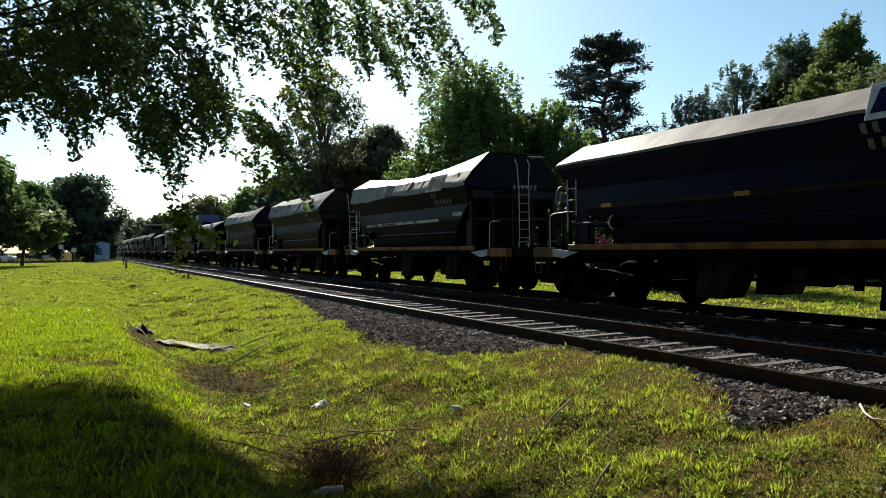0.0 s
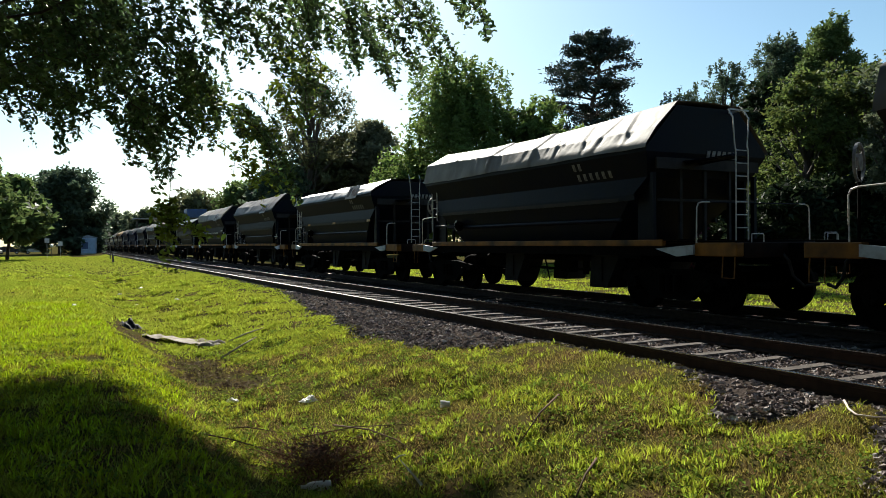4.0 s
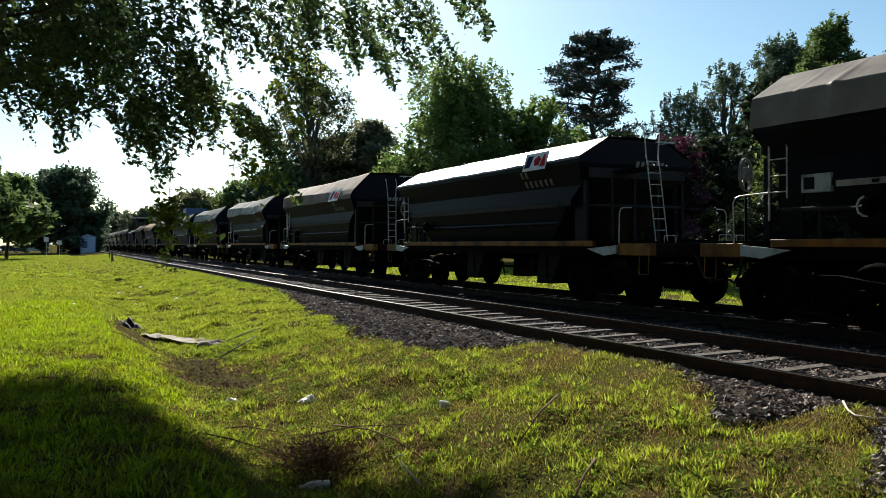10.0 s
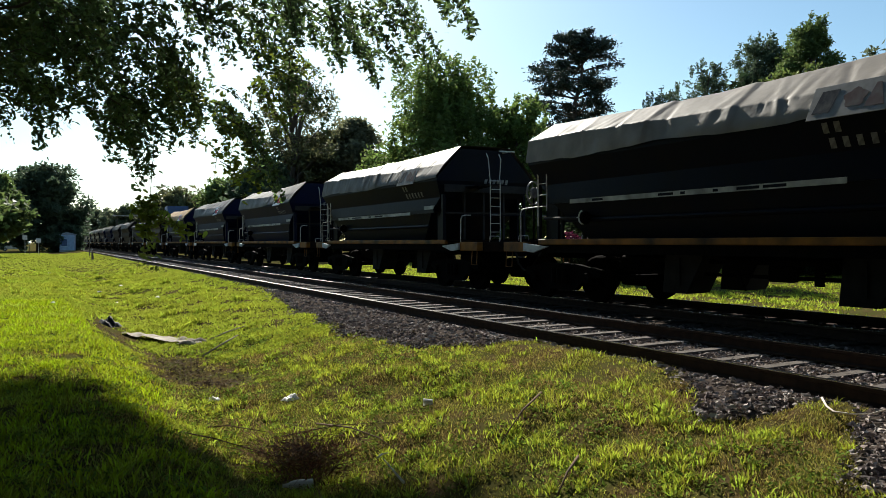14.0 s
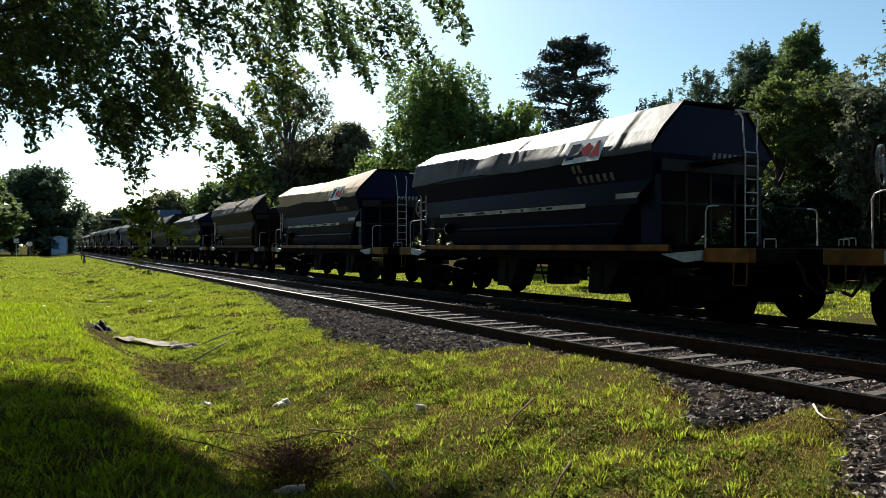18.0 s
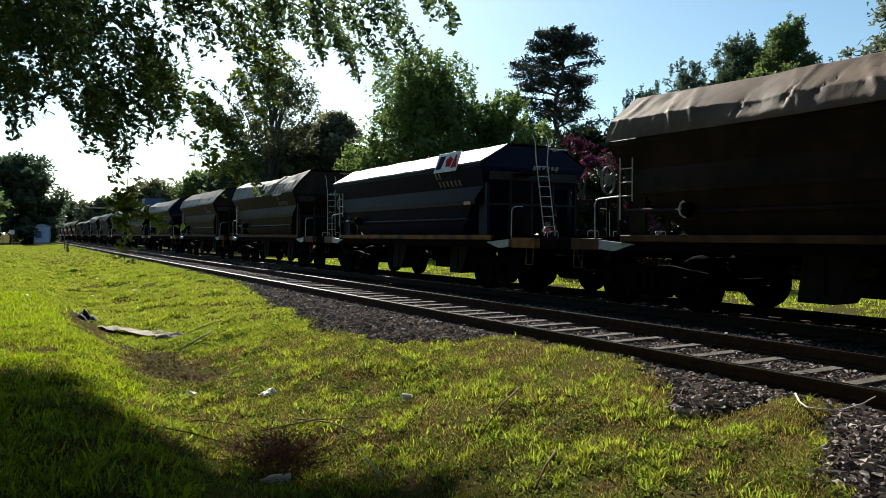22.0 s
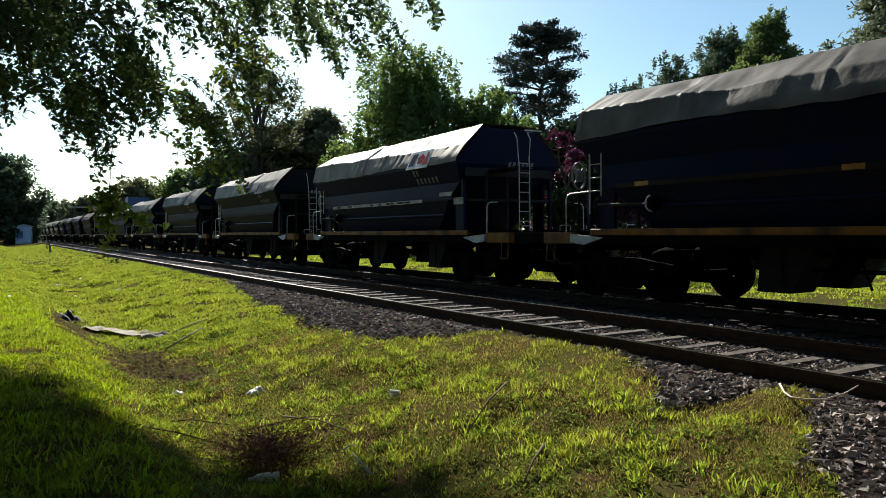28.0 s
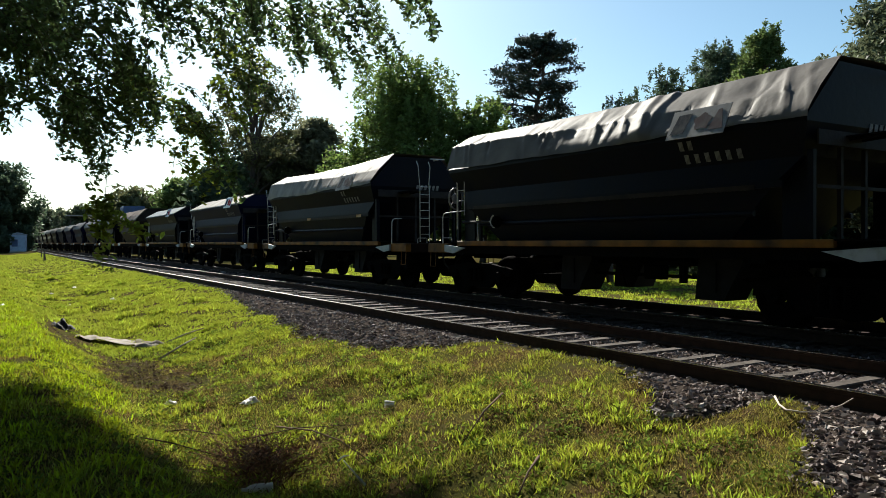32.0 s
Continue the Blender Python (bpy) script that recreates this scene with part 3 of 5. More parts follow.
# share of the slope at which the cloth folds over, and how creased it is
CLOTH = {2: (0.42, 0.8), 5: (0.40, 0.7), 6: (0.30, 0.7), 8: (0.24, 0.35), 9: (0.30, 0.9), 11: (0.36, 0.7), 13: (0.24, 0.65), 14: (0.30, 1.4), 16: (0.46, 1.3), 17: (0.40, 0.7), 18: (0.36, 0.8), 20: (0.40, 1.1), 21: (0.42, 1.2), 22: (0.40, 0.8)}
WHEELS = {-0.9: [], 0.9: []}


def build_wagon(n, style):
    """One bogie hopper wagon; style gives cover, body paint, sign, stripe and ladder."""
    cover, body, drop, seed, sign, stripe, lean = style
    words = {"tarp_grey": "grey", "tarp_umber": "sooty umber", "tarp_light": "pale grey", "tarp_dark": "dark slate", "tarp_brown": "dusty brown", "tarp_orange": "ochre"}[cover]
    paint = {"steel_dark": "black", "steel_navy": "navy", "steel_brown": "dusty brown"}[body]
    w = thing("hopper_wagon", pose(FAR_TRACK, 1.597 + PITCH * n + HALF, 0), f"{paint} hopper wagon under a {words} tarpaulin, rolling along", "goods wagon", "hopper wagons of the train")
    near = n < 25
    low = sign == 3 or cover == "tarp_dark"
    rise = 0.45 if low else 0.815
    rungs = "rust" if n == 14 else "white_rail"
    sill_paint = "yellow_dirty" if body == "steel_brown" and n in (14, 16, 17) else "yellow"
    sag = 0.27 if n == 1 else 0.01 if sign == 3 else SAG[n % len(SAG)]
    bend, crease = CLOTH.get(n, (0.36, 1.0))
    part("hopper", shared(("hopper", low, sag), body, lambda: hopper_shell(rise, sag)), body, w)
    if sign == 3:
        part("cover", shared("roof_sheet", cover, steel_roof), cover, w, f"{words} roof sheet")
    else:
        part("cover", shared(("cover", seed, drop, low, sag, bend, crease, near), cover, lambda: tarp_cover(seed, drop, sag, rise, bend, crease, 190 if near else 70), True), cover, w, f"wrinkled {words} tarpaulin")
    # sills and head stocks
    for s in (-1, 1):
        part("side_sill", shared(("side_sill", s), sill_paint, lambda: Geo().box((s * 1.42, 0.1, 1.222), (0.10, 9.0, 0.115), bevel=0.012)), sill_paint, w, "worn ochre side sill")
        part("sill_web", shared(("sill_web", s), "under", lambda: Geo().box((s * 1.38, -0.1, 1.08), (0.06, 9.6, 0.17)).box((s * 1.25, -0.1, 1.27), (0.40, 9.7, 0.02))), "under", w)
    for e in (-1, 1):
        part("head_stock", shared(("head_stock", e), "rust", lambda: Geo().box((0, e * 5.87, 1.10), (2.55, 0.20, 0.25), bevel=0.015)), "rust", w, "rusty dark end beam")
        for s in (-1, 1):
            part("sill_end", shared(("sill_end", e, s), sill_paint, lambda: Geo().box((s * 1.36, e * 5.54, 1.11), (0.16, 0.86, 0.22), bevel=0.012)), sill_paint, w, "worn ochre sill end")
        part("platform", shared(("platform", e), "under", lambda: Geo().box((0, (5.35 if e > 0 else -4.9), 1.24), (2.7, 1.0 if e > 0 else 1.9, 0.03)).box((0, e * 5.2, 1.05), (0.5, 2.6, 0.3))), "under", w)
        part("coupler", shared(("coupler", e), "under", lambda: Geo().box((0, e * 6.2, 0.98), (0.22, 0.55, 0.20), bevel=0.03).box((0.06, e * 6.44, 0.98), (0.26, 0.18, 0.28), bevel=0.04)), "under", w)
        for s in (-1, 1):
            if not near and s == 1:
                continue
            part("sill_plate", shared(("sill_plate", e, s), "sill_white", lambda: Geo().prism([(e * 4.25, 1.12), (e * 5.12, 1.19), (e * 5.12, 1.03), (e * 4.75, 0.99)], s * 1.44, s * 1.49, "x")), "sill_white", w, "pale grey-blue painted sill end")
            part("corner_post", shared(("corner_post", e, s), body, lambda: Geo().box((s * 1.30, (REAR - 0.08 if e > 0 else FRONT + 0.08), 1.87), (0.07, 0.09, 1.25)).box((s * 1.18, (4.45 if e > 0 else -3.7), 1.87), (0.05, 0.4, 1.2))), body, w)
            if near:
                part("step", shared(("step", e, s), "yellow", lambda: Geo().tube([(s * 1.40, e * 5.66, 1.0), (s * 1.42, e * 5.66, 0.66), (s * 1.42, e * 5.90, 0.66), (s * 1.40, e * 5.90, 1.0)], 0.012, 5)), "yellow", w)
                if e < 0:
                    part("hand_rail", shared(("front_rail", s), "white_rail", lambda: Geo().tube([(s * 1.42, -5.13, 1.22), (s * 1.42, -5.13, 1.34), (s * 1.41, -5.13, 1.80), (s * 1.37, -5.13, 1.88), (s * 1.28, -5.13, 1.90), (s * 1.12, -5.13, 1.90)], 0.0135, 6)), "white_rail", w, "bent white hand rail")
                else:
                    part("hand_rail", shared(("rear_rail", s), "white_rail", lambda: Geo().tube([(s * 1.42, 5.30, 1.22), (s * 1.42, 5.30, 1.34), (s * 1.42, 5.31, 1.84), (s * 1.42, 5.27, 1.92), (s * 1.42, 5.18, 1.95), (s * 1.42, 4.66, 1.97)], 0.0135, 6)), "white_rail", w, "white end rail")
        if near:
            part("air_hose", shared(("air_hose", e), "tyre", lambda: Geo().tube([(-0.36, e * 5.96, 1.02), (-0.36, e * 6.06, 0.92), (-0.34, e * 6.12, 0.68), (-0.28, e * 6.28, 0.52), (-0.18, e * 6.48, 0.56)], 0.026, 6)), "tyre", w)
            for x in (-1.05, 0.8):
                part("grab_handle", shared(("grab_handle", e, x), "white_rail", lambda: Geo().tube([(x, e * 5.92, 1.22), (x, e * 5.92, 1.34), (x + 0.02, e * 5.92, 1.36), (x + 0.26, e * 5.92, 1.36), (x + 0.28, e * 5.92, 1.34), (x + 0.28, e * 5.92, 1.22)], 0.010, 5)), "white_rail", w)
            for x in (-0.66, -0.05, 0.6):
                part("end_post", shared(("end_post", e, x), "beam", lambda: Geo().box((x, (REAR - 0.06 if e > 0 else FRONT + 0.06), 1.90), (0.06, 0.06, 1.32))), "beam", w)
            part("end_beam", shared(("end_beam", e), "beam", lambda: Geo().box((0, (REAR + 0.012 if e > 0 else FRONT - 0.012), 2.66), (2.62, 0.03, 0.20)).box((0, (REAR - 0.05 if e > 0 else FRONT + 0.05), 2.0), (2.5, 0.04, 0.05))), "beam", w)
    if near:
        part("cross_rail", shared("cross_rail", "steel_dark", lambda: Geo().tube([(-1.12, -5.13, 1.90), (1.12, -5.13, 1.90)], 0.011, 5)), "steel_dark", w)
        part("ladder", shared(("ladder", lean), rungs, lambda: ladder(lean)), rungs, w, "rusty end ladder" if n == 14 else "pale steel end ladder", at=pose(-0.42, -5.2, 1.25, 0, 0, 90))
        part("ladder_brace", shared("ladder_brace", "steel_dark", lambda: Geo().tube([(-0.58, -5.2, 2.72), (-0.58, FRONT - 0.02, 2.66)], 0.018, 5).tube([(-0.26, -5.2, 2.72), (-0.26, FRONT - 0.02, 2.66)], 0.018, 5).box((-0.42, -4.65, 2.70), (0.5, 1.1, 0.02))), "steel_dark", w)
        part("ladder", shared("rear_ladder", "white_rail", rear_ladder), "white_rail", w, "pale steel end ladder", at=pose(-1.42, 4.50, 1.25))
        bw = part("brake_wheel", shared("brake_wheel", "wheel_pale", brake_rim), "wheel_pale", w, "pale brake hand wheel", at=pose(-0.95, REAR + 0.62, 2.32, 0, 0, 20))
        part("spindle", shared("spindle", "under", lambda: Geo().tube([(0, 0, 0.0), (0, 0, -1.15)], 0.022, 6)), "under", bw)
        part("hub", shared("hub", "wheel_pale", brake_hub), "wheel_pale", bw)
        for k in range(6):
            part("spoke", shared("spoke", "wheel_pale", lambda: Geo().tube([(0.1, 0, 0), (0.26, 0, 0)], 0.014, 5)), "wheel_pale", bw, at=pose(0, 0, 0, 0, 60 * k + 17, 0))
        g = lambda: Geo().tube([(-1.40, 3.55, 1.70), (-1.42, 3.3, 1.70), (-1.45, 3.18, 1.72), (-1.46, 3.12, 1.80)], 0.014, 6)
        part("lever", shared("lever", "white_rail", g), "white_rail", w, "pale discharge lever")
        shaft = part("discharge_shaft", shared("discharge_shaft", "beam", lambda: Geo().tube([(-1.40, 4.45, 1.71), (-1.40, 3.15, 1.69)], 0.03, 8)), "beam", w, "grey steel discharge shaft")
        part("collar", shared("collar", "under", lambda: Geo().lathe([(-0.05, 0.03), (-0.05, 0.11), (-0.02, 0.13), (0.02, 0.13), (0.05, 0.11), (0.05, 0.03)], 14, "y", (-1.40, 3.12, 1.69))), "under", shaft)
        part("hook", shared("hook", "white_rail", lambda: Geo().tube([(-1.44, 3.16 + 0.12 * math.sin(a), 1.70 + 0.13 * math.cos(a)) for a in (0.2, 0.8, 1.5, 2.2, 2.9, 3.4)], 0.016, 5)), "white_rail", shaft)
        if n == 6:
            box8 = part("control_box", Geo().box((-1.36, 3.9, 2.06), (0.10, 0.46, 0.26), bevel=0.01), "sill_white", w, "pale control box")
            part("box_window", Geo().box((-1.414, 4.0, 2.06), (0.010, 0.16, 0.17)), "steel_dark", box8)
        if n == 5:
            part("lever", shared("lever_front", "white_rail", lambda: Geo().tube([(-1.44, -4.2, 1.62), (-1.44, -4.62, 1.62)], 0.02, 6).tube([(-1.44, -4.4, 1.50), (-1.44, -4.48, 1.74)], 0.016, 6)), "white_rail", w)
        part("side_rib", shared("side_rib", body, lambda: Geo().box((-1.37, 0.38, 2.06), (0.05, 8.0, 0.10)).box((1.37, 0.38, 2.06), (0.05, 8.0, 0.10))), body, w)
        for s in (-1, 1):
            part("side_pipe", shared(("side_pipe", s), body, lambda: Geo().tube([(s * 1.27, -3.1, 1.66), (s * 1.27, 3.9, 1.66)], 0.045, 8)), body, w)
        part("top_step", shared(("top_step", low), "white_rail", lambda: Geo().box((0.2, REAR + 0.35, 2.85 + rise), (0.9, 0.06, 0.03)).box((0.2, REAR + 0.17, 2.83 + rise), (0.04, 0.36, 0.03))), "white_rail", w)
        part("top_step", shared(("top_step_front", low), "white_rail", lambda: Geo().box((0.55, FRONT - 0.22, 2.88 + rise), (0.5, 0.05, 0.03)).box((0.55, FRONT - 0.11, 2.86 + rise), (0.04, 0.24, 0.03))), "white_rail", w)
        if stripe:
            strip = part("stripe", shared("stripe", "white_stripe", lambda: Geo().box((-1.399, 0.7, 2.03), (0.008, 5.8, 0.085))), "white_stripe", w, "faded white lettering strip")
            marks = random.Random(n * 17 + 3)
            for k in range(9):
                part("lettering", shared(("lettering", k % 3), "steel_dark", lambda: Geo().box((0, 0, 0), (0.003, (0.10, 0.22, 0.34)[k % 3], 0.045))), "steel_dark", strip, at=pose(-1.4045, marks.uniform(-1.9, 3.3), 2.03))
            if n in (6, 13, 19, 20):
                part("data_plate", shared("data_plate_low", "white_stripe", lambda: Geo().box((-1.345, -3.85, 1.98), (0.012, 0.42, 0.16))), "white_stripe", w, "small pale data plate")
            part("data_plate", shared("data_plate", "white_stripe", lambda: Geo().prism([(-3.02, 2.08), (-3.52, 2.08), (-3.64, 2.21), (-3.02, 2.21)], -1.375, -1.361, "x")), "white_stripe", w, "small pale data plate")
        else:
            part("stripe", shared("stripe_dim", "steel_brown", lambda: Geo().box((-1.399, 0.4, 2.03), (0.008, 7.2, 0.075))), "steel_brown", w)
        for y in {0: (0.1, 3.4), 4: (-3.5, 0.1, 3.3), 15: (-3.3,), 18: (-0.2, 3.4), 22: (-3.0, 1.0)}.get(n, ()):
            part("reflector", shared(("reflector", y), "marker", lambda: Geo().box((-1.405, y, 2.04), (0.012, 0.30, 0.075))), "marker", w, "amber reflector plate")
        bar = shared("number", "digits", lambda: Geo().box((0, 0, 0), (0.006, 0.082, 0.15)))
        if n != 14:
            for k in range(2):
                part("number", bar, "digits", w, at=pose(-1.483, -1.95 - 0.17 * k, 2.74, 0, -24.4, 0))
            for k in range(6):
                part("number", bar, "digits", w, at=pose(-1.394, -2.0 - 0.19 * k, 2.54, 0, -24.4, 0))
        for k in range(6):
            part("number", shared("number_end", "digits", lambda: Geo().prism([(-0.05, -0.07), (0.03, -0.07), (0.07, 0.07), (-0.01, 0.07)], -0.004, 0.004, "y")), "digits", w, at=pose(-0.02 + 0.135 * k, FRONT - 0.006, 2.86))
        if sign:
            p = Matrix.Translation((-0.02, 0, -0.19)) @ on_flank(-2.6, 0.0, 0.05, 70, rise) @ Matrix.Scale(0.8 if n == 7 else 1.0, 4) if sign == 3 else Matrix.Translation((-0.01, 0, -0.17)) @ on_flank(-2.3, 0.0, 0.06, 64, rise)
            sheet, blue, red = ("plate_faded", "faded_blue", "faded_red") if sign == 2 else ("plate_white", "sign_blue", "sign_red")
            words = "weathered grey sign sheet with faded shapes" if sign == 2 else "white sign sheet with blue and red shapes"
            plate = part("sign", shared("sign", sheet, lambda: Geo().box((0, 0, 0.26), (0.012, 1.08, 0.52), bevel=0.004)), sheet, w, words, at=p)
            part("emblem", shared("emblem_blue", blue, emblem_block), blue, plate, at=pose(0.0085, -0.48, 0.09) @ Matrix.Scale(1.28, 4))
            part("emblem", shared("emblem_red", red, emblem_blob), red, plate, at=pose(0.0085, -0.09, 0.09) @ Matrix.Scale(1.28, 4))
    # underneath
    for y in (-2.35, 0.95):
        for side in ((-1, 1) if near else (-1,)):
            part("chute", shared(("chute", side), "chute", lambda: chute(1, side)), "chute", w, "dusty grey discharge chute", at=pose(0, y, 1.02))
    if near:
        part("door_gear", shared("door_gear", "under", lambda: Geo().tube([(-0.78, 2.2, 0.66), (-0.78, -3.0, 0.66)], 0.03, 6).box((-0.72, -0.75, 0.72), (0.22, 0.42, 0.26), bevel=0.03).box((-0.72, -1.35, 0.80), (0.10, 0.10, 0.5)).tube([(-0.8, 0.1, 1.0), (-0.8, -0.12, 0.42)], 0.018, 5).tube([(-0.8, -0.55, 1.02), (-0.8, -0.85, 0.66)], 0.02, 5)), "under", w)
        part("air_reservoir", shared("air_reservoir", "under", lambda: Geo().lathe([(2.0, 0.01), (2.0, 0.12), (2.06, 0.17), (2.9, 0.17), (2.96, 0.12), (2.96, 0.01)], 14, "y", (-0.55, 0, 0.80))), "under", w)
    part("centre_sill", shared("centre_sill", "under", lambda: Geo().box((0, 0, 1.0), (0.5, 11.4, 0.3)).box((-0.8, -0.15, 0.88), (0.05, 7.0, 0.07))), "under", w)
    for e in (-1, 1):
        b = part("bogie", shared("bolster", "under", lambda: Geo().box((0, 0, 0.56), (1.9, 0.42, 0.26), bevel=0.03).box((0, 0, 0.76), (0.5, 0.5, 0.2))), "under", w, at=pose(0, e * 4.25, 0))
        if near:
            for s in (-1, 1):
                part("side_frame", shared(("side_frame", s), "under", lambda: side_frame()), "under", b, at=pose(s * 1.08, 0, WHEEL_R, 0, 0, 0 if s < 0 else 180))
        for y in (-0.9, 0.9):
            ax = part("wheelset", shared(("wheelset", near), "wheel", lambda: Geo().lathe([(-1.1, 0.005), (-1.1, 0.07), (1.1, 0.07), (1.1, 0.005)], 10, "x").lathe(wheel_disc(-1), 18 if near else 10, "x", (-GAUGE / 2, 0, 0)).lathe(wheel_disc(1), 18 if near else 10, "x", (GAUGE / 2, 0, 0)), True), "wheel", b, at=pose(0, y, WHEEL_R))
            if near:
                WHEELS[y].append(ax)
    return w


# cover, body, flap, wrinkle seed, sign (0 none), stripe, ladder lean
STYLES = {
    0: ("tarp_light", "steel_navy", 0.02, 1, 3, 0, 0.0), 1: ("tarp_light", "steel_dark", 0.20, 2, 2, 1, 0.0),
    2: ("tarp_grey", "steel_brown", 0.20, 3, 0, 0, 0.0), 3: ("tarp_light", "steel_dark", 0.10, 2, 0, 0, 0.0),
    4: ("tarp_dark", "steel_dark", 0.03, 5, 2, 0, 0.0), 5: ("tarp_umber", "steel_dark", 0.05, 6, 2, 0, 0.0),
    6: ("tarp_light", "steel_dark", 0.10, 1, 2, 1, 0.0), 7: ("tarp_dark", "steel_dark", 0.02, 1, 3, 0, 0.22),
    8: ("tarp_brown", "steel_dark", 0.28, 4, 1, 0, 0.0), 9: ("tarp_light", "steel_dark", 0.16, 2, 2, 1, 0.0),
    10: ("tarp_grey", "steel_dark", 0.12, 5, 2, 1, 0.0), 11: ("tarp_grey", "steel_navy", 0.14, 3, 1, 1, 0.0),
}
STYLES.update({
    12: ("tarp_umber", "steel_navy", 0.20, 6, 1, 1, 0.0), 13: ("tarp_orange", "steel_navy", 0.16, 2, 1, 1, 0.0),
    14: ("tarp_brown", "steel_brown", 0.05, 3, 0, 0, 0.0), 15: ("tarp_umber", "steel_navy", 0.02, 1, 3, 0, 0.22),
    16: ("tarp_grey", "steel_brown", 0.10, 4, 2, 0, 0.0), 17: ("tarp_grey", "steel_brown", 0.05, 5, 0, 0, 0.0),
    18: ("tarp_grey", "steel_navy", 0.12, 6, 0, 0, 0.0), 19: ("tarp_light", "steel_navy", 0.18, 1, 1, 1, 0.0),
    20: ("tarp_light", "steel_dark", 0.12, 3, 2, 0, 0.0), 21: ("tarp_grey", "steel_dark", 0.12, 4, 2, 0, 0.0),
    22: ("tarp_light", "steel_dark", 0.12, 5, 2, 0, 0.0),
})
KINDS = list(STYLES.values())
WAGONS = []
for n in range(FIRST, LAST + 1):
    WAGONS.append((n, build_wagon(n, STYLES.get(n) or KINDS[(n * 7) % len(KINDS)])))


# ---- trees ----
def leaf_cloud(centres, size, seed, jitter, flat=0.5, long=1.6, shape="folded"):
    """Leaves at the given centres, as arrays of vertices and faces: folded blades, single slips for far crowns, or broad ovals."""
    r = np.random.RandomState(seed)
    n = len(centres)
    c = centres + r.normal(0, 1, (n, 3)) * jitter
    d = r.normal(0, 1, (n, 3))
    d[:, 2] = d[:, 2] * 0.6 - 0.35
    d /= np.linalg.norm(d, axis=1)[:, None]
    up = r.normal(0, 1, (n, 3)) * 0.8
    up[:, 2] += flat * 1.5
    s = np.cross(d, up)
    s /= np.linalg.norm(s, axis=1)[:, None] + 1e-9
    nn = np.cross(s, d)
    k = size * r.uniform(0.6, 1.25, n)[:, None]
    a = c - d * k * long * 0.5
    tip = c + d * k * long * 0.5
    if shape == "slip":
        v = np.stack([a + s * k * 0.42, a - s * k * 0.42, tip], 1).reshape(-1, 3)
        return v, np.arange(n * 3).reshape(-1, 3)
    if shape == "oval":
        w1, w2 = s * k * 0.42, s * k * 0.30
        b, e = c - d * k * long * 0.22, c + d * k * long * 0.20
        fold = nn * k * 0.12
        v = np.stack([a, b + w1 + fold, e + w2 + fold, tip, e - w2 + fold, b - w1 + fold], 1).reshape(-1, 3)
        i = np.arange(n)[:, None] * 6
        return v, np.concatenate([np.concatenate([i + p, i + q, i + t], 1) for p, q, t in ((0, 1, 5), (1, 2, 5), (2, 4, 5), (2, 3, 4))], 0)
    m1, m2 = c - d * k * long * 0.12 + s * k * 0.42 + nn * k * 0.16, c - d * k * long * 0.12 - s * k * 0.42 + nn * k * 0.16
    v = np.stack([a, m1, tip, m2], 1).reshape(-1, 3)
    i = np.arange(n)[:, None] * 4
    f = np.concatenate([np.concatenate([i, i + 1, i + 2], 1), np.concatenate([i, i + 2, i + 3], 1)], 0)
    return v, f


def crown_points(lobes, n, seed, inner=0.35, clump=45, shoots=0.0):
    """Places of leaves, in clumps: most near the surface of overlapping lobes (x, y, z, rx, rz); shoots: share of clumps drawn out upwards."""
    r = np.random.RandomState(seed)
    vol = np.array([l[3] * l[3] * l[4] for l in lobes]) ** 0.72
    m = max(8, n // clump)
    pick = r.choice(len(lobes), m, p=vol / vol.sum())
    L = np.array(lobes)[pick]
    d = r.normal(0, 1, (m, 3))
    d /= np.linalg.norm(d, axis=1)[:, None]
    rad = np.where(r.uniform(0, 1, m) < inner, r.uniform(0.3, 0.8, m), r.uniform(0.75, 1.05, m) * np.where(r.uniform(0, 1, m) < 0.12, r.uniform(1.0, 1.25, m), 1.0))[:, None]
    lump = 1 + 0.2 * np.sin(d[:, :1] * 7 + pick[:, None]) * np.sin(d[:, 2:] * 6 + pick[:, None] * 2)
    c = L[:, :3] + d * rad * lump * L[:, [3, 3, 4]]
    k = r.randint(0, m, n)
    o = r.normal(0, 1, (n, 3)) * (L[k, 3] * r.uniform(0.10, 0.24, m)[k])[:, None] * np.array([1, 1, 0.7])
    up = (r.uniform(0, 1, m) < shoots)[k]
    o[up] = o[up] * np.array([0.35, 0.35, 0.5]) + np.stack([np.zeros(up.sum()), np.zeros(up.sum()), r.uniform(0, 1, up.sum()) * L[k, 4][up] * 0.95], 1)
    return c[k] + o


def limb(g, a, b, ra, rb, seed, bow=0.12, n=6):
    r = random.Random(seed)
    a, b = Vector(a), Vector(b)
    side = Vector((r.uniform(-1, 1), r.uniform(-1, 1), r.uniform(-0.2, 1))) * (b - a).length * bow
    pts = [a.lerp(b, i / n) + side * math.sin(math.pi * i / n) * 0.6 + Vector((r.uniform(-1, 1), r.uniform(-1, 1), 0)) * (b - a).length * 0.02 for i in range(n + 1)]
    g.tube(pts, [ra + (rb - ra) * i / n for i in range(n + 1)], 7)
    return pts


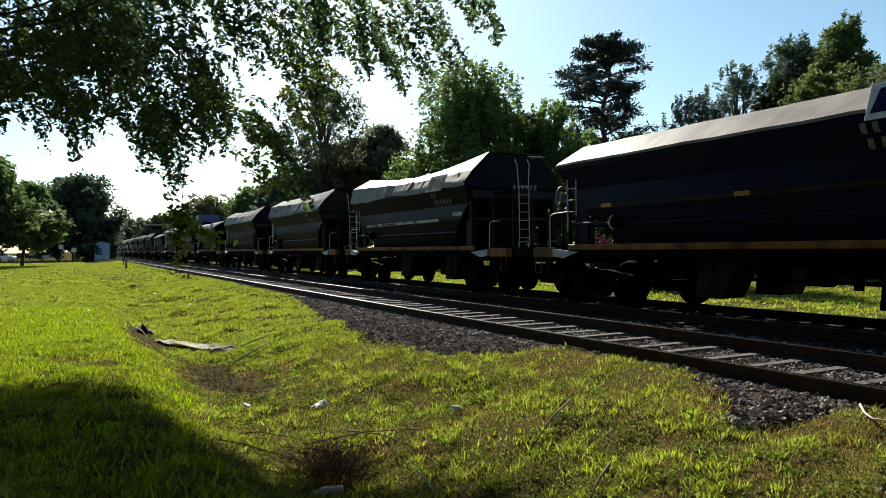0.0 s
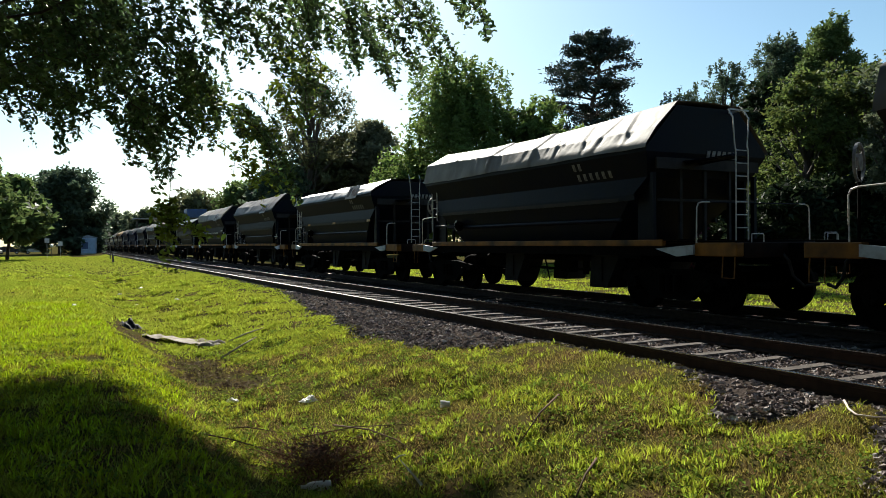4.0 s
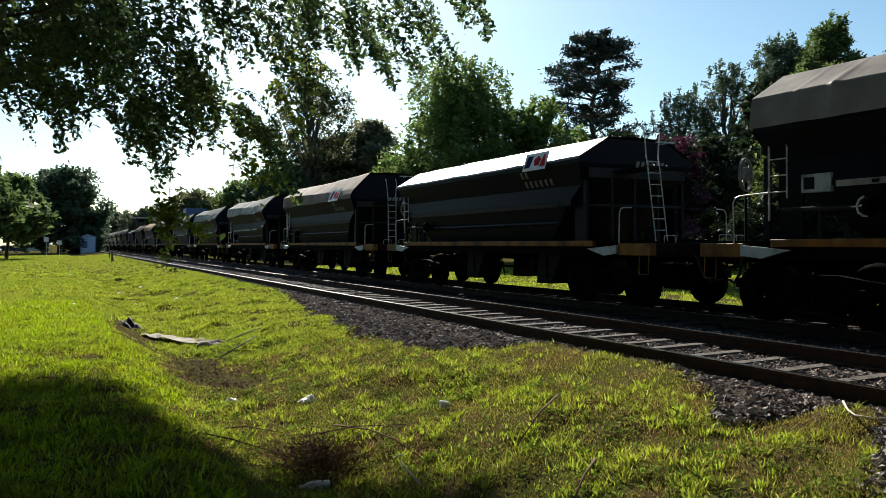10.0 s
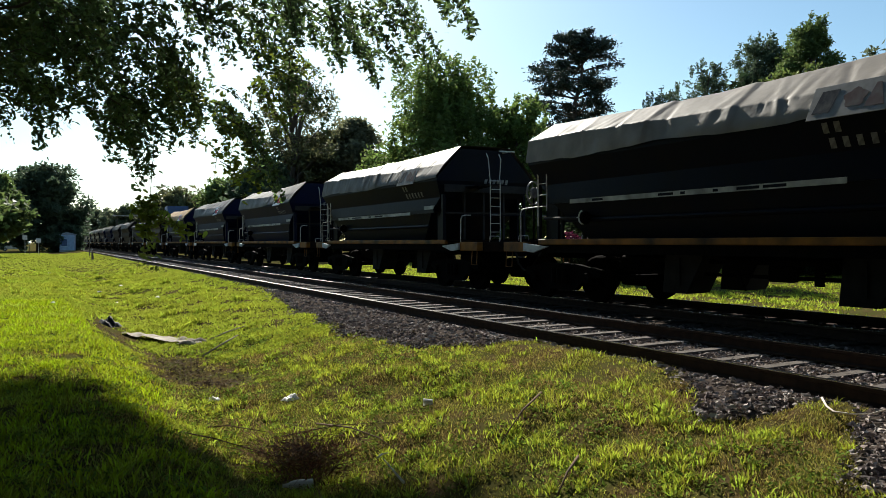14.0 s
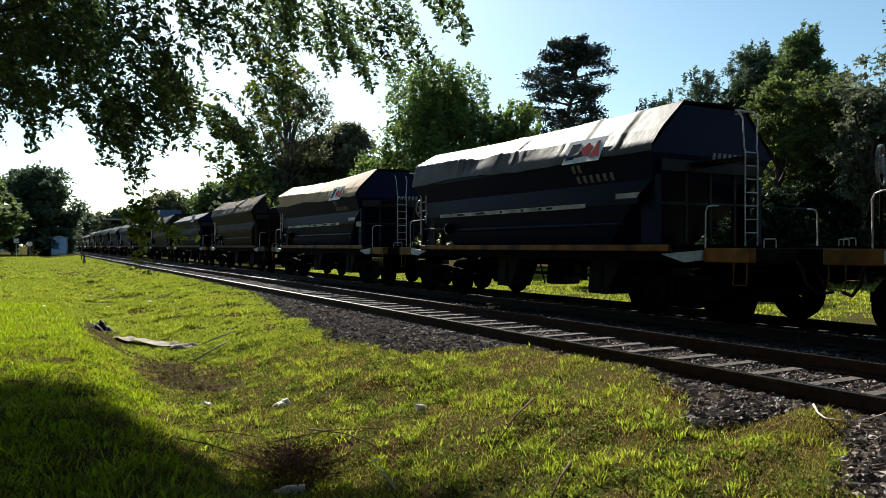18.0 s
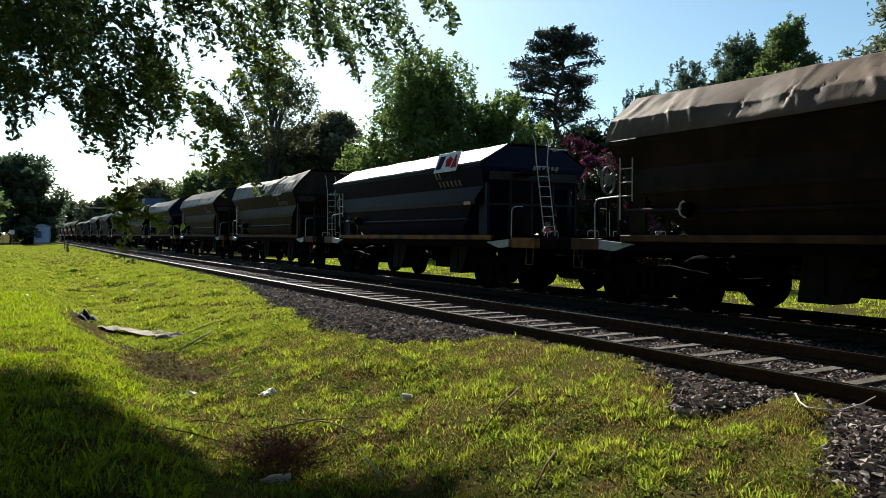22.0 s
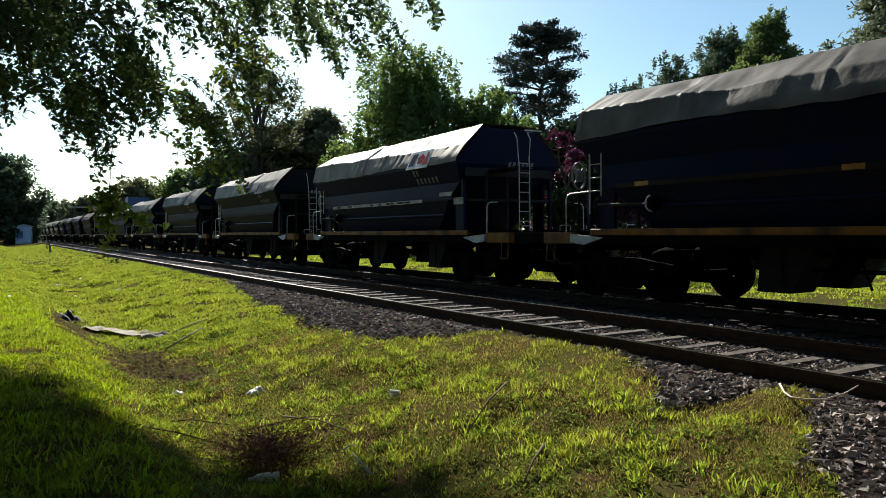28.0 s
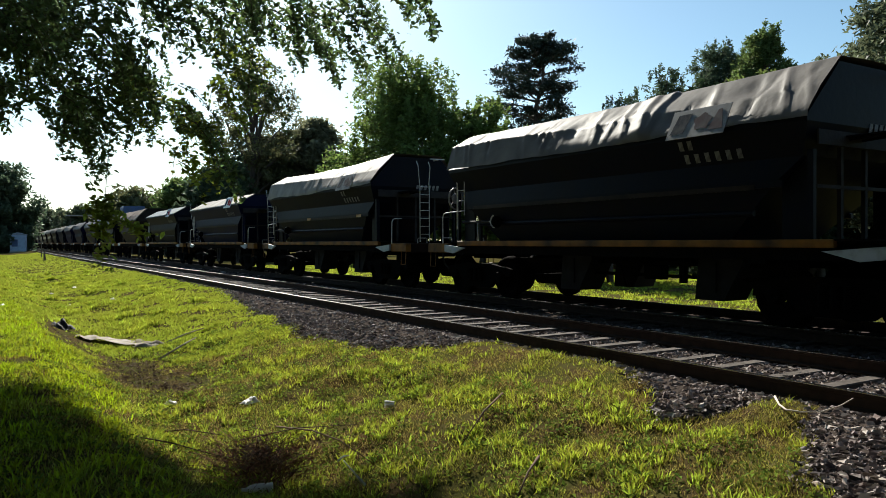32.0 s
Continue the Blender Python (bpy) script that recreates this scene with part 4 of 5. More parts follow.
def build_tree(name, x, y, height, radius, leaf, label, seed, leaves=4000, size=0.32, base=0.25, lobes=24, bark="bark", z=None, shape=1.0, lean=0.0, category="tree", spread=0.92, shoots=0.0):
    """A broadleaf tree: tapered trunk, limbs to each lobe, crown of single leaves."""
    r = random.Random(seed)
    z = float(ground_z(x, y)) if z is None else z
    t = thing(name, pose(x, y, z - 0.05), label, category)
    g = Geo()
    top = height * 0.72
    trunk = limb(g, (0, 0, 0), (lean * height * 0.2, 0, top), max(0.08, height * 0.022), height * 0.006, seed, 0.05, 8)
    ls = []
    for i in range(lobes):
        u = (i + 0.5) / lobes
        hz = base * height + (1 - base) * height * (0.08 + 0.80 * u)
        prof = math.sin(math.pi * min(1.0, (0.18 + 0.80 * u)) ** shape) ** 0.7
        a = i * 2.4 + r.uniform(-0.5, 0.5)
        rr = radius * prof * r.uniform(0.5, 1.0) * spread
        lr = radius * r.uniform(0.28, 0.50)
        ls.append((math.cos(a) * rr + lean * hz * 0.2, math.sin(a) * rr, min(hz, height - lr * 0.6), lr, lr * r.uniform(0.6, 0.9)))
        k = min(7, max(2, int(8 * (hz * 0.75) / top)))
        limb(g, trunk[k], ls[-1][:3], height * 0.009, height * 0.002, seed + i, 0.15, 4)
    part("trunk", g, bark, t, smooth=True)
    v, f = leaf_cloud(crown_points(ls, leaves * 2, seed, shoots=shoots), size * 0.9, seed, size * 0.3, shape="slip")
    part("crown", fast_mesh("crown", v, f, leaf), leaf, t)
    return t


def build_pine(x, y, height, seed):
    """A tall old conifer: tiers of level branches with flat tufts of needles towards their ends, and bare gaps between the tiers."""
    r = random.Random(seed)
    t = thing("pine_tree", pose(x, y, float(ground_z(x, y)) - 0.05), "tall dark conifer with layered uneven branches", "tree")
    g = Geo()
    limb(g, (0, 0, 0), (0.4, 0.2, height * 0.97), height * 0.02, height * 0.004, seed, 0.02, 10)
    pts = []
    rs = np.random.RandomState(seed)
    tiers = [(0.24, 0.17, 5), (0.30, 0.20, 6), (0.38, 0.22, 6), (0.46, 0.22, 7), (0.53, 0.21, 7), (0.60, 0.22, 8), (0.665, 0.21, 8), (0.725, 0.215, 9), (0.78, 0.21, 9), (0.83, 0.185, 8), (0.875, 0.155, 8), (0.915, 0.125, 8), (0.95, 0.09, 7), (0.98, 0.05, 5)]
    for u0, reach0, count in tiers:
        turn = r.uniform(0, 6.28)
        for i in range(count):
            u = min(0.985, u0 + r.uniform(-0.034, 0.034))
            reach = height * reach0 * r.choice((0.5, 0.72, 0.9, 1.0, 1.18)) * r.uniform(0.9, 1.08)
            a = turn + i * 6.283 / count + r.uniform(-0.3, 0.3)
            base = Vector((0.4 * u, 0.2 * u, height * u - reach * 0.12))
            end = Vector((math.cos(a) * reach, math.sin(a) * reach, height * u + reach * r.uniform(-0.04, 0.26)))
            limb(g, base, end, height * 0.005, 0.03, seed + i, 0.1, 4)
            for k in range(6):
                v = 1.0 - 0.5 * (k / 5.0) ** 1.4
                c = base.lerp(end, v) + Vector((r.gauss(0, 0.09), r.gauss(0, 0.09), 0.0)) * reach * (1.3 - v)
                w = 0.17 + reach * r.uniform(0.035, 0.072)
                pts.append(rs.normal(0, 1, (44, 3)) * np.array([w, w, 0.13 + 0.14 * w]) + np.array(c) + np.array([0, 0, 0.15]))
    part("trunk", g, "bark", t, smooth=True)
    v, f = leaf_cloud(np.concatenate(pts), 0.24, seed, 0.05, 0.2, 2.0, "slip")
    part("crown", fast_mesh("crown", v, f, "needles"), "needles", t)
    return t


def at_angle(deg, dist):
    """Plan position at an angle right of the track's line, as seen from the eye."""
    return dist * math.sin(radians(deg)), dist * math.cos(radians(deg))


def px_angle(px):
    """Angle right of the track of a column of the opening view."""
    return 26.47 + math.degrees(math.atan((px - 784) / 1305.0))


def rise(py, dist):
    """Height at a distance for a row of the opening view."""
    return 1.27 + dist * (437 - py) / 1305.0


FAR_TREES = [
    # column, distance, top row, half width in columns, leaf, leaves, size, base, label, seed, bark
    (130, 150, 300, 60, "leaf_haze", 8000, 0.6, 0.02, "large dull round tree far beside the line", 11, "bark"),
    (40, 95, 312, 48, "leaf_mid", 5000, 0.50, 0.25, "leafy roadside tree with bright leaves", 12, "bark"),
    (-90, 90, 250, 90, "leaf_mid", 4500, 0.55, 0.2, "leafy roadside tree in shade", 13, "bark"),
    # the next two take pale grey leaves in place of distance haze
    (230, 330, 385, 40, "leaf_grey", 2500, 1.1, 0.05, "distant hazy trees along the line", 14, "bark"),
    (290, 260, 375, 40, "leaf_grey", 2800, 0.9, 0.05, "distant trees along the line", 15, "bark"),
    (370, 190, 345, 58, "leaf_olive", 4000, 0.9, 0.05, "pale olive spreading tree in the distance", 16, "bark"),
    (455, 150, 330, 48, "leaf_mid", 3200, 0.7, 0.05, "mid green tree behind the train", 17, "bark"),
    (575, 95, 118, 66, "leaf_olive", 2600, 0.30, 0.34, "tall thin-crowned tree with brownish leaves", 18, "bark"),
    (520, 90, 300, 62, "leaf_haze", 4200, 0.5, 0.05, "dull shrubby tree behind the train", 19, "bark"),
]
TRAIN_TREES = [
    (680, 100, 215, 66, "leaf_brown", 7000, 0.5, 0.12, "dark broad tree with fine gaps", 20, "bark"),
    (610, 100, 240, 52, "leaf_brown", 5000, 0.5, 0.1, "dark broad tree with fine gaps", 21, "bark"),
    (845, 62, 145, 120, "leaf_bright", 15000, 0.26, 0.06, "bright green bushy tree with upright shoots", 22, "bark"),
    (975, 60, 192, 72, "leaf_bright", 6500, 0.26, 0.06, "bright green bushy tree with upright shoots", 23, "bark"),
    (760, 66, 262, 40, "leaf_bright", 3500, 0.27, 0.05, "low bright green bush behind the train", 24, "bark"),
    (1235, 85, 148, 60, "leaf_haze", 5600, 0.20, 0.1, "dark loose tree with fine twigs", 25, "bark"),
    (1310, 84, 100, 52, "leaf_haze", 5200, 0.20, 0.2, "dark loose tree with fine twigs", 26, "bark"),
    (1420, 70, 62, 60, "leaf_haze", 12000, 0.185, 0.2, "tall dense tree with dark leaves", 27, "bark"),
    (1500, 66, 28, 52, "leaf_mid", 12000, 0.175, 0.3, "tall dense tree with sunlit top", 28, "bark"),
]
HEDGE_TREES = [
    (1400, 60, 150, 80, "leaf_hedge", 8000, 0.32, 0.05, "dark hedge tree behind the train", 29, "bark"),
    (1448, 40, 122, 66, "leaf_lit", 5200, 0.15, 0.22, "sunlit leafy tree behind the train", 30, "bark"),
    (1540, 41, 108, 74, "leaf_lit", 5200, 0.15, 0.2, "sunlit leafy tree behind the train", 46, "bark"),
    # two dark bushes added low down to stand for the shade there
    (1420, 37, 340, 76, "leaf_hedge", 6000, 0.17, 0.0, "dark undergrowth added as shade below the trees", 47, "bark"),
    (1535, 37, 330, 76, "leaf_hedge", 6000, 0.17, 0.0, "dark undergrowth added as shade below the trees", 48, "bark"),
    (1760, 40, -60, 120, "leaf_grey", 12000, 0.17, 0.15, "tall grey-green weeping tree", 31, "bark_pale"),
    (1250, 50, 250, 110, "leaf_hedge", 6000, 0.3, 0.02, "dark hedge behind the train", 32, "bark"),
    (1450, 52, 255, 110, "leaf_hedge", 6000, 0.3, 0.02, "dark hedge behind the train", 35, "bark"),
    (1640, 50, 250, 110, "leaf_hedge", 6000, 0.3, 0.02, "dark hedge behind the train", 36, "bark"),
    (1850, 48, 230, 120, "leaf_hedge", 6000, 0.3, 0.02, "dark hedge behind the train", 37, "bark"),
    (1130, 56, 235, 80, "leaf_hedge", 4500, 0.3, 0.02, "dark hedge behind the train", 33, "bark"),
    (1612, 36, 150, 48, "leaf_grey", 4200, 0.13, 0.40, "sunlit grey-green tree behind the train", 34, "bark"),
]
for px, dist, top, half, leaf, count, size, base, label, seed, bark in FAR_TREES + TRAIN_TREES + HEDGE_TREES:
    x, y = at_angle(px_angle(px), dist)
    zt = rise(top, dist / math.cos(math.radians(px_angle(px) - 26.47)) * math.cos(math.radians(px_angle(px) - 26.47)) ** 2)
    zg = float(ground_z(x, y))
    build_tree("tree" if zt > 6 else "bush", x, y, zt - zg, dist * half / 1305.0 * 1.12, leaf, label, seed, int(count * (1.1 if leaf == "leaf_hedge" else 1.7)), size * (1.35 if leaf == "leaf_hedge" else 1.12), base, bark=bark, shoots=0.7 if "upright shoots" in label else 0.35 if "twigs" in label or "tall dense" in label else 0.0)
px, dist = 1073, 95
x, y = at_angle(px_angle(px), dist)
build_pine(x, y, rise(62, dist * 0.98), 41)
# flowering shrub behind the train
x, y = at_angle(40.6, 30)
build_tree("flowering_shrub", x, y, 6.0, 1.25, "petal", "magenta flowering climber on a dark shrub", 42, 1700, 0.12, 0.1, 10, category="shrub")
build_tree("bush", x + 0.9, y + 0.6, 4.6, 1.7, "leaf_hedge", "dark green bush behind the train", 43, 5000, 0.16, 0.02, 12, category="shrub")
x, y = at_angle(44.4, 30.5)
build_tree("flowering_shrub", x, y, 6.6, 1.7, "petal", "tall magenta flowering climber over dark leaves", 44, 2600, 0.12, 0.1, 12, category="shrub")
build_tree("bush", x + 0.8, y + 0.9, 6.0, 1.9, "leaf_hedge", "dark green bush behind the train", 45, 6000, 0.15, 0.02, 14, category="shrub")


# ---- the near tree with hanging branches ----
def near_tree():
    r = random.Random(5)
    tx, ty = -4.6, 9.5
    tz = float(ground_z(tx, ty)) - 0.05
    t = thing("tree", pose(tx, ty, tz), "near tree with drooping leafy branches overhead", "tree")
    g = Geo()
    fork = Vector((0.3, 0.1, 2.6))
    limb(g, (0, 0, 0), fork, 0.26, 0.20, 3, 0.05, 6)
    sprays = []

    def world(px, py, d):
        """A place seen at that column and row of the opening view, d metres ahead, in the tree's space."""
        a = radians(px_angle(px))
        c = math.cos(a - radians(26.47))
        return Vector((d / c * math.sin(a) - tx, d / c * math.cos(a) - ty, 1.27 + d * (437 - py) / 1305.0 + 0.3 - tz))
    # limbs: out of the fork, over the grass; last two reach added shade clusters
    ends = [world(60, -60, 9), world(180, 40, 9.5), world(330, -30, 8.5), world(480, -40, 8), world(640, -70, 7.5), world(830, -120, 7), world(250, 110, 11),
            world(60, 120, 11), world(-80, 60, 9), world(500, -160, 10), world(160, -150, 8), world(300, -120, 19), world(400, -110, 24)]
    limbs = []
    for i, e in enumerate(ends):
        pts = limb(g, fork + Vector((0, 0, r.uniform(-0.3, 0.6))), e, 0.026, 0.006, 20 + i, 0.10, 9)
        limbs.append(pts)
    leaves, tw = [], Geo()
    right = Vector((math.cos(radians(20)), -math.sin(radians(20)), 0))
    # boughs seen from the eye: start and end column and row, half thickness, shoots
    boughs = [(-80, -70, 330, 110, 120, 84), (-80, 70, 165, 205, 55, 62), (150, 60, 335, 215, 60, 46), (250, 170, 298, 290, 26, 24), (330, 120, 400, 215, 30, 22),
              (445, 190, 505, 310, 32, 14), (200, -60, 545, 60, 55, 62), (500, -60, 840, 15, 40, 32), (560, 10, 640, 110, 28, 16), (640, 0, 705, 150, 18, 11),
              (735, 10, 805, 120, 24, 9), (550, 140, 600, 215, 30, 6), (560, 60, 690, 60, 24, 8), (690, 70, 760, 130, 20, 7), (375, 40, 480, 90, 22, 10), (780, -40, 850, 20, 18, 5), (340, 90, 360, 160, 20, 7)]
    for x0, y0, x1, y1, half, count in boughs:
        for _ in range(count):
            u = r.random()
            px, py = x0 + (x1 - x0) * u + r.gauss(0, half * 0.55), y0 + (y1 - y0) * u + r.gauss(0, half * 0.55)
            d = r.uniform(7.4, 11.5)
            ln = r.uniform(0.45, 0.95)
            out = right * r.uniform(0.15, 0.8) + Vector((r.uniform(-0.2, 0.2), r.uniform(-0.3, 0.3), 0))
            p0 = world(px, py, d) - Vector((0, 0, 0.3)) - out * ln * 0.5 + Vector((0, 0, ln * 0.35))
            pts = [p0 + out * ln * (1 - (1 - v) ** 1.6) + Vector((0, 0, -0.85 * ln * v ** 1.5)) for v in (0, 0.25, 0.5, 0.75, 1.0)]
            tw.tube(pts, [0.006, 0.005, 0.004, 0.003, 0.0015], 4)
            for _ in range(int(66 * ln) + 12):
                v = r.random() ** 0.8 * 3.99
                k = int(v)
                leaves.append(pts[k].lerp(pts[k + 1], v - k) + Vector((r.gauss(0, 0.034), r.gauss(0, 0.034), r.gauss(0, 0.03))))
    # sprays whose lighter colour stands in for sunlight, lower on the outer boughs
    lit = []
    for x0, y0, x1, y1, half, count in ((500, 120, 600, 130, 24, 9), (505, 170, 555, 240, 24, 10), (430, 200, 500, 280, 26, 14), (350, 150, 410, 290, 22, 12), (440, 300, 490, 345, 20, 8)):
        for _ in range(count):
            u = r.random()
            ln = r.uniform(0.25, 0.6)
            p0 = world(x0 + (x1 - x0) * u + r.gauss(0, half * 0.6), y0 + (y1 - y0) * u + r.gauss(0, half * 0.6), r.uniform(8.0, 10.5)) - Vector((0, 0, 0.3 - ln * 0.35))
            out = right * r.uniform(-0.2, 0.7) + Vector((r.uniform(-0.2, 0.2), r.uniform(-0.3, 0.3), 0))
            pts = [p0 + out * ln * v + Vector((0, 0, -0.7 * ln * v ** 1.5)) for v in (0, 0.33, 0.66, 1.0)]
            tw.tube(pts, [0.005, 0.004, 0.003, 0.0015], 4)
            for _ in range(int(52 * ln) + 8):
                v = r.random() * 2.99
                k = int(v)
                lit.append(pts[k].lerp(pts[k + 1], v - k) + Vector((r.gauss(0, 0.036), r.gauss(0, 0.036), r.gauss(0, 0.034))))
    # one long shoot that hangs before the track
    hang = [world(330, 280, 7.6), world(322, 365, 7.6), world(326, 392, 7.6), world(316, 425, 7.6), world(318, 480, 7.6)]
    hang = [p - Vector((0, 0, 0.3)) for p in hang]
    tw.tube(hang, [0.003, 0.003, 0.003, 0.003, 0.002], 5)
    # leaves here take the sprays' sun-lightened colour too
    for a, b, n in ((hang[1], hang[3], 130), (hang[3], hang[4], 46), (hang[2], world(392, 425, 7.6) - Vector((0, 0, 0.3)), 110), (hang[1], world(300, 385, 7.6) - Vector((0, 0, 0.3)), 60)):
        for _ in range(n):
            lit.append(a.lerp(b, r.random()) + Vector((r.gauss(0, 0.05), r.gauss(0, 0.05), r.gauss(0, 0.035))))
    tw.tube([hang[2], hang[2].lerp(world(392, 425, 7.6) - Vector((0, 0, 0.3)), 0.5) + Vector((0, 0, 0.03)), world(392, 425, 7.6) - Vector((0, 0, 0.3))], [0.003, 0.003, 0.002], 4)
    part("trunk", g, "bark", t, smooth=True)
    part("shoot", tw, "bark", t, smooth=True)["kind"] = "stuff"
    # thick crown above and behind the hanging shoots, with unseen clusters added for shade
    body = []
    for n, box, rows2, ahead in ((70, (-300, 560), (-620, -90), (9, 20)), (46, (-80, 300), (-90, 185), (11, 20)), (55, (200, 470), (-160, 20), (13, 21)), (90, (120, 430), (-170, 30), (16, 23)), (30, (60, 310), (40, 165), (12, 17)), (26, (-80, 160), (90, 215), (9, 14)), (90, (-900, -100), (-500, 60), (5, 12))):
        for i in range(n):
            c = world(r.uniform(*box), r.uniform(*rows2), r.uniform(*ahead))
            k = r.uniform(0.7, 1.5)
            for _ in range(int(52 * k * k)):
                body.append(c + Vector((r.gauss(0, 0.19), r.gauss(0, 0.19), r.gauss(0, 0.11))) * k)
    # unseen crown added over the viewer to block sky light from the grass
    inner = []
    for i in range(1000):
        c = Vector((r.uniform(-8, 4.6) - tx, r.uniform(-6, 7.6) - ty, r.uniform(5.0, 8.6)))
        for _ in range(58):
            inner.append(c + Vector((r.gauss(0, 0.3), r.gauss(0, 0.3), r.gauss(0, 0.15))))
    for i in range(430):
        c = Vector((r.uniform(-9, 3.2) - tx, r.uniform(7.5, 14.0) - ty, 0))
        c.z = r.uniform(5.0, 8.0) + 0.36 * (c.y + ty - 7.0)
        for _ in range(54):
            inner.append(c + Vector((r.gauss(0, 0.3), r.gauss(0, 0.3), r.gauss(0, 0.15))))
    # unseen clusters added along the sun's line to cast shade on the bank
    for i in range(600):
        gy = r.uniform(4.2, 8.4) if i % 3 else r.uniform(4.2, 6.5)
        gx = r.uniform(-5.5, float(np.interp(gy, [4, 5, 5.4, 5.8, 6.2, 7, 9], [3.0, 2.2, 1.7, 0.95, 0.6, 0.2, 0.0])))
        run_out = 13.8 + max(0.0, gy - 5.0) + r.uniform(0, 7.0)
        c = Vector((gx + math.sin(SUN_AZ) * run_out - tx, gy + math.cos(SUN_AZ) * run_out - ty, -0.45 + math.tan(SUN_EL) * run_out - tz))
        for _ in range(70):
            inner.append(c + Vector((r.gauss(0, 0.30), r.gauss(0, 0.30), r.gauss(0, 0.17))))
    # low unseen boughs added to block more sky over the viewer's side
    for i in range(300):
        c = Vector((r.uniform(-8, 2.5) - tx, r.uniform(-2, 6.5) - ty, r.uniform(3.9, 5.4) - tz))
        for _ in range(52):
            inner.append(c + Vector((r.gauss(0, 0.3), r.gauss(0, 0.3), r.gauss(0, 0.14))))
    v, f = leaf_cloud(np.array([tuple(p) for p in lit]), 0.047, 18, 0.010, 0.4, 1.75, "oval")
    part("foliage", fast_mesh("foliage", v, f, "leaf_spray"), "leaf_spray", t, "olive leaf sprays coloured as if sunlit")
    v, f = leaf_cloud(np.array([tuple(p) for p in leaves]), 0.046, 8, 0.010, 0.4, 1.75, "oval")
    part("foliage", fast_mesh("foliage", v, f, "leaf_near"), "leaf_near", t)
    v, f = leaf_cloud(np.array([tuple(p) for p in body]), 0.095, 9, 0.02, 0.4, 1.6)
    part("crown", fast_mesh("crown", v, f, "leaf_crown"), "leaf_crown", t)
    # this crown mesh holds the unseen clusters added to block light
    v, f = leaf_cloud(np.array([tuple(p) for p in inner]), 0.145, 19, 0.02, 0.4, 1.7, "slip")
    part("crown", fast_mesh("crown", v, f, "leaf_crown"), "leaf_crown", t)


near_tree()
# unseen trees added beside and behind the viewer to cut the sky light
for k, (bx, by2, bh) in enumerate(((-16, 30, 11), (-19, 20, 13), (-17, 10, 12), (-20, 1, 14), (-17, -8, 13), (-11, -17, 13), (-2, -22, 14), (8, -24, 13), (18, -24, 13), (13, -12, 12))):
    build_tree("tree", bx, by2, bh, 5.2, "leaf_dark", "dense unseen tree added to block sky light", 60 + k, 3400, 0.50, 0.05)
build_tree("tree", 3.0, -7.5, 12.5, 6.8, "leaf_dark", "broad unseen tree added behind the viewer to block light", 75, 9500, 0.44, 0.42, 24)


# ---- far things at the crossing ----
def build_hut():
    x, y = at_angle(px_angle(181), 145)
    z = float(ground_z(x, y))
    t = thing("trackside_hut", pose(x, y, z, 0, 0, -8), "small pale blue trackside hut with a flat roof", "hut")
    part("wall", Geo().box((0, 0, 1.45), (2.3, 2.3, 2.9), bevel=0.02), "hut_wall", t)
    part("roof", Geo().box((0, 0, 2.95), (2.6, 2.6, 0.12), bevel=0.02).prism([(-1.25, 3.0), (1.25, 3.0), (0, 3.35)], -1.25, 1.25), "hut_roof", t)
    w = part("window", Geo().box((-0.45, -1.17, 1.55), (0.9, 0.06, 1.25)), "hut_dark", t, "dark blue shutter")
    part("window_frame", Geo().box((-0.45, -1.18, 2.2), (1.0, 0.08, 0.07)).box((-0.45, -1.18, 0.9), (1.0, 0.10, 0.07)), "plate_white", w)
    part("plinth", Geo().box((0, 0, 0.1), (2.4, 2.4, 0.3)), "concrete", t)


build_hut()


def build_car(px, dist, paint, label, turn, z=None):
    x, y = at_angle(px_angle(px), dist)
    t = thing("parked_car", pose(x, y, float(ground_z(x, y)) if z is None else z, 0, 0, turn), label, "car", "cars at the crossing")
    body = [(-2.0, 0.35), (-2.02, 0.75), (-1.6, 0.92), (-0.9, 0.98), (-0.35, 1.42), (1.0, 1.45), (1.75, 1.0), (2.0, 0.9), (2.02, 0.4)]
    part("body", Geo().prism(body, -0.82, 0.82, "x"), paint, t)
    glass = [(-0.72, 1.0), (-0.30, 1.36), (0.95, 1.39), (1.5, 1.02)]
    for s in (-1, 1):
        part("window", Geo().prism(glass, s * 0.80, s * 0.835, "x"), "glass", t)
        part("headlight", Geo().box((s * 0.6, -2.0, 0.68), (0.28, 0.08, 0.14), bevel=0.02), "lamp_white", t)
        for w in (-1.25, 1.3):
            wh = part("wheel", Geo().lathe([(-0.1, 0.18), (-0.1, 0.30), (-0.07, 0.32), (0.07, 0.32), (0.1, 0.30), (0.1, 0.18)], 16, "x"), "tyre", t, at=pose(s * 0.74, w, 0.32))
            part("rim", Geo().lathe([(-0.05, 0.02), (-0.08, 0.18), (0.08, 0.18), (0.05, 0.02)], 12, "x"), "car_white", wh)
    part("windscreen", Geo().prism([(-0.93, 1.0), (-0.37, 1.425), (-0.34, 1.40), (-0.88, 0.98)], -0.7, 0.7, "x"), "glass", t)
    return t


build_car(88, 160, "car_white", "white hatchback standing by the crossing", 90)
build_car(5, 150, "car_white", "pale car standing under the roadside trees", 80)
build_car(42, 165, "car_dark", "dark car in the shade of the trees", 95)


def build_post(px, dist, h, mat, label, name="post", lean=0.0, r=0.06):
    x, y = at_angle(px_angle(px), dist)
    t = thing(name, pose(x, y, float(ground_z(x, y)) - 0.05, 0, lean, 0), label, "post")
    part("shaft", Geo().tube([(0, 0, 0), (0, 0, h)], [r, r * 0.85], 8), mat, t)
    return t


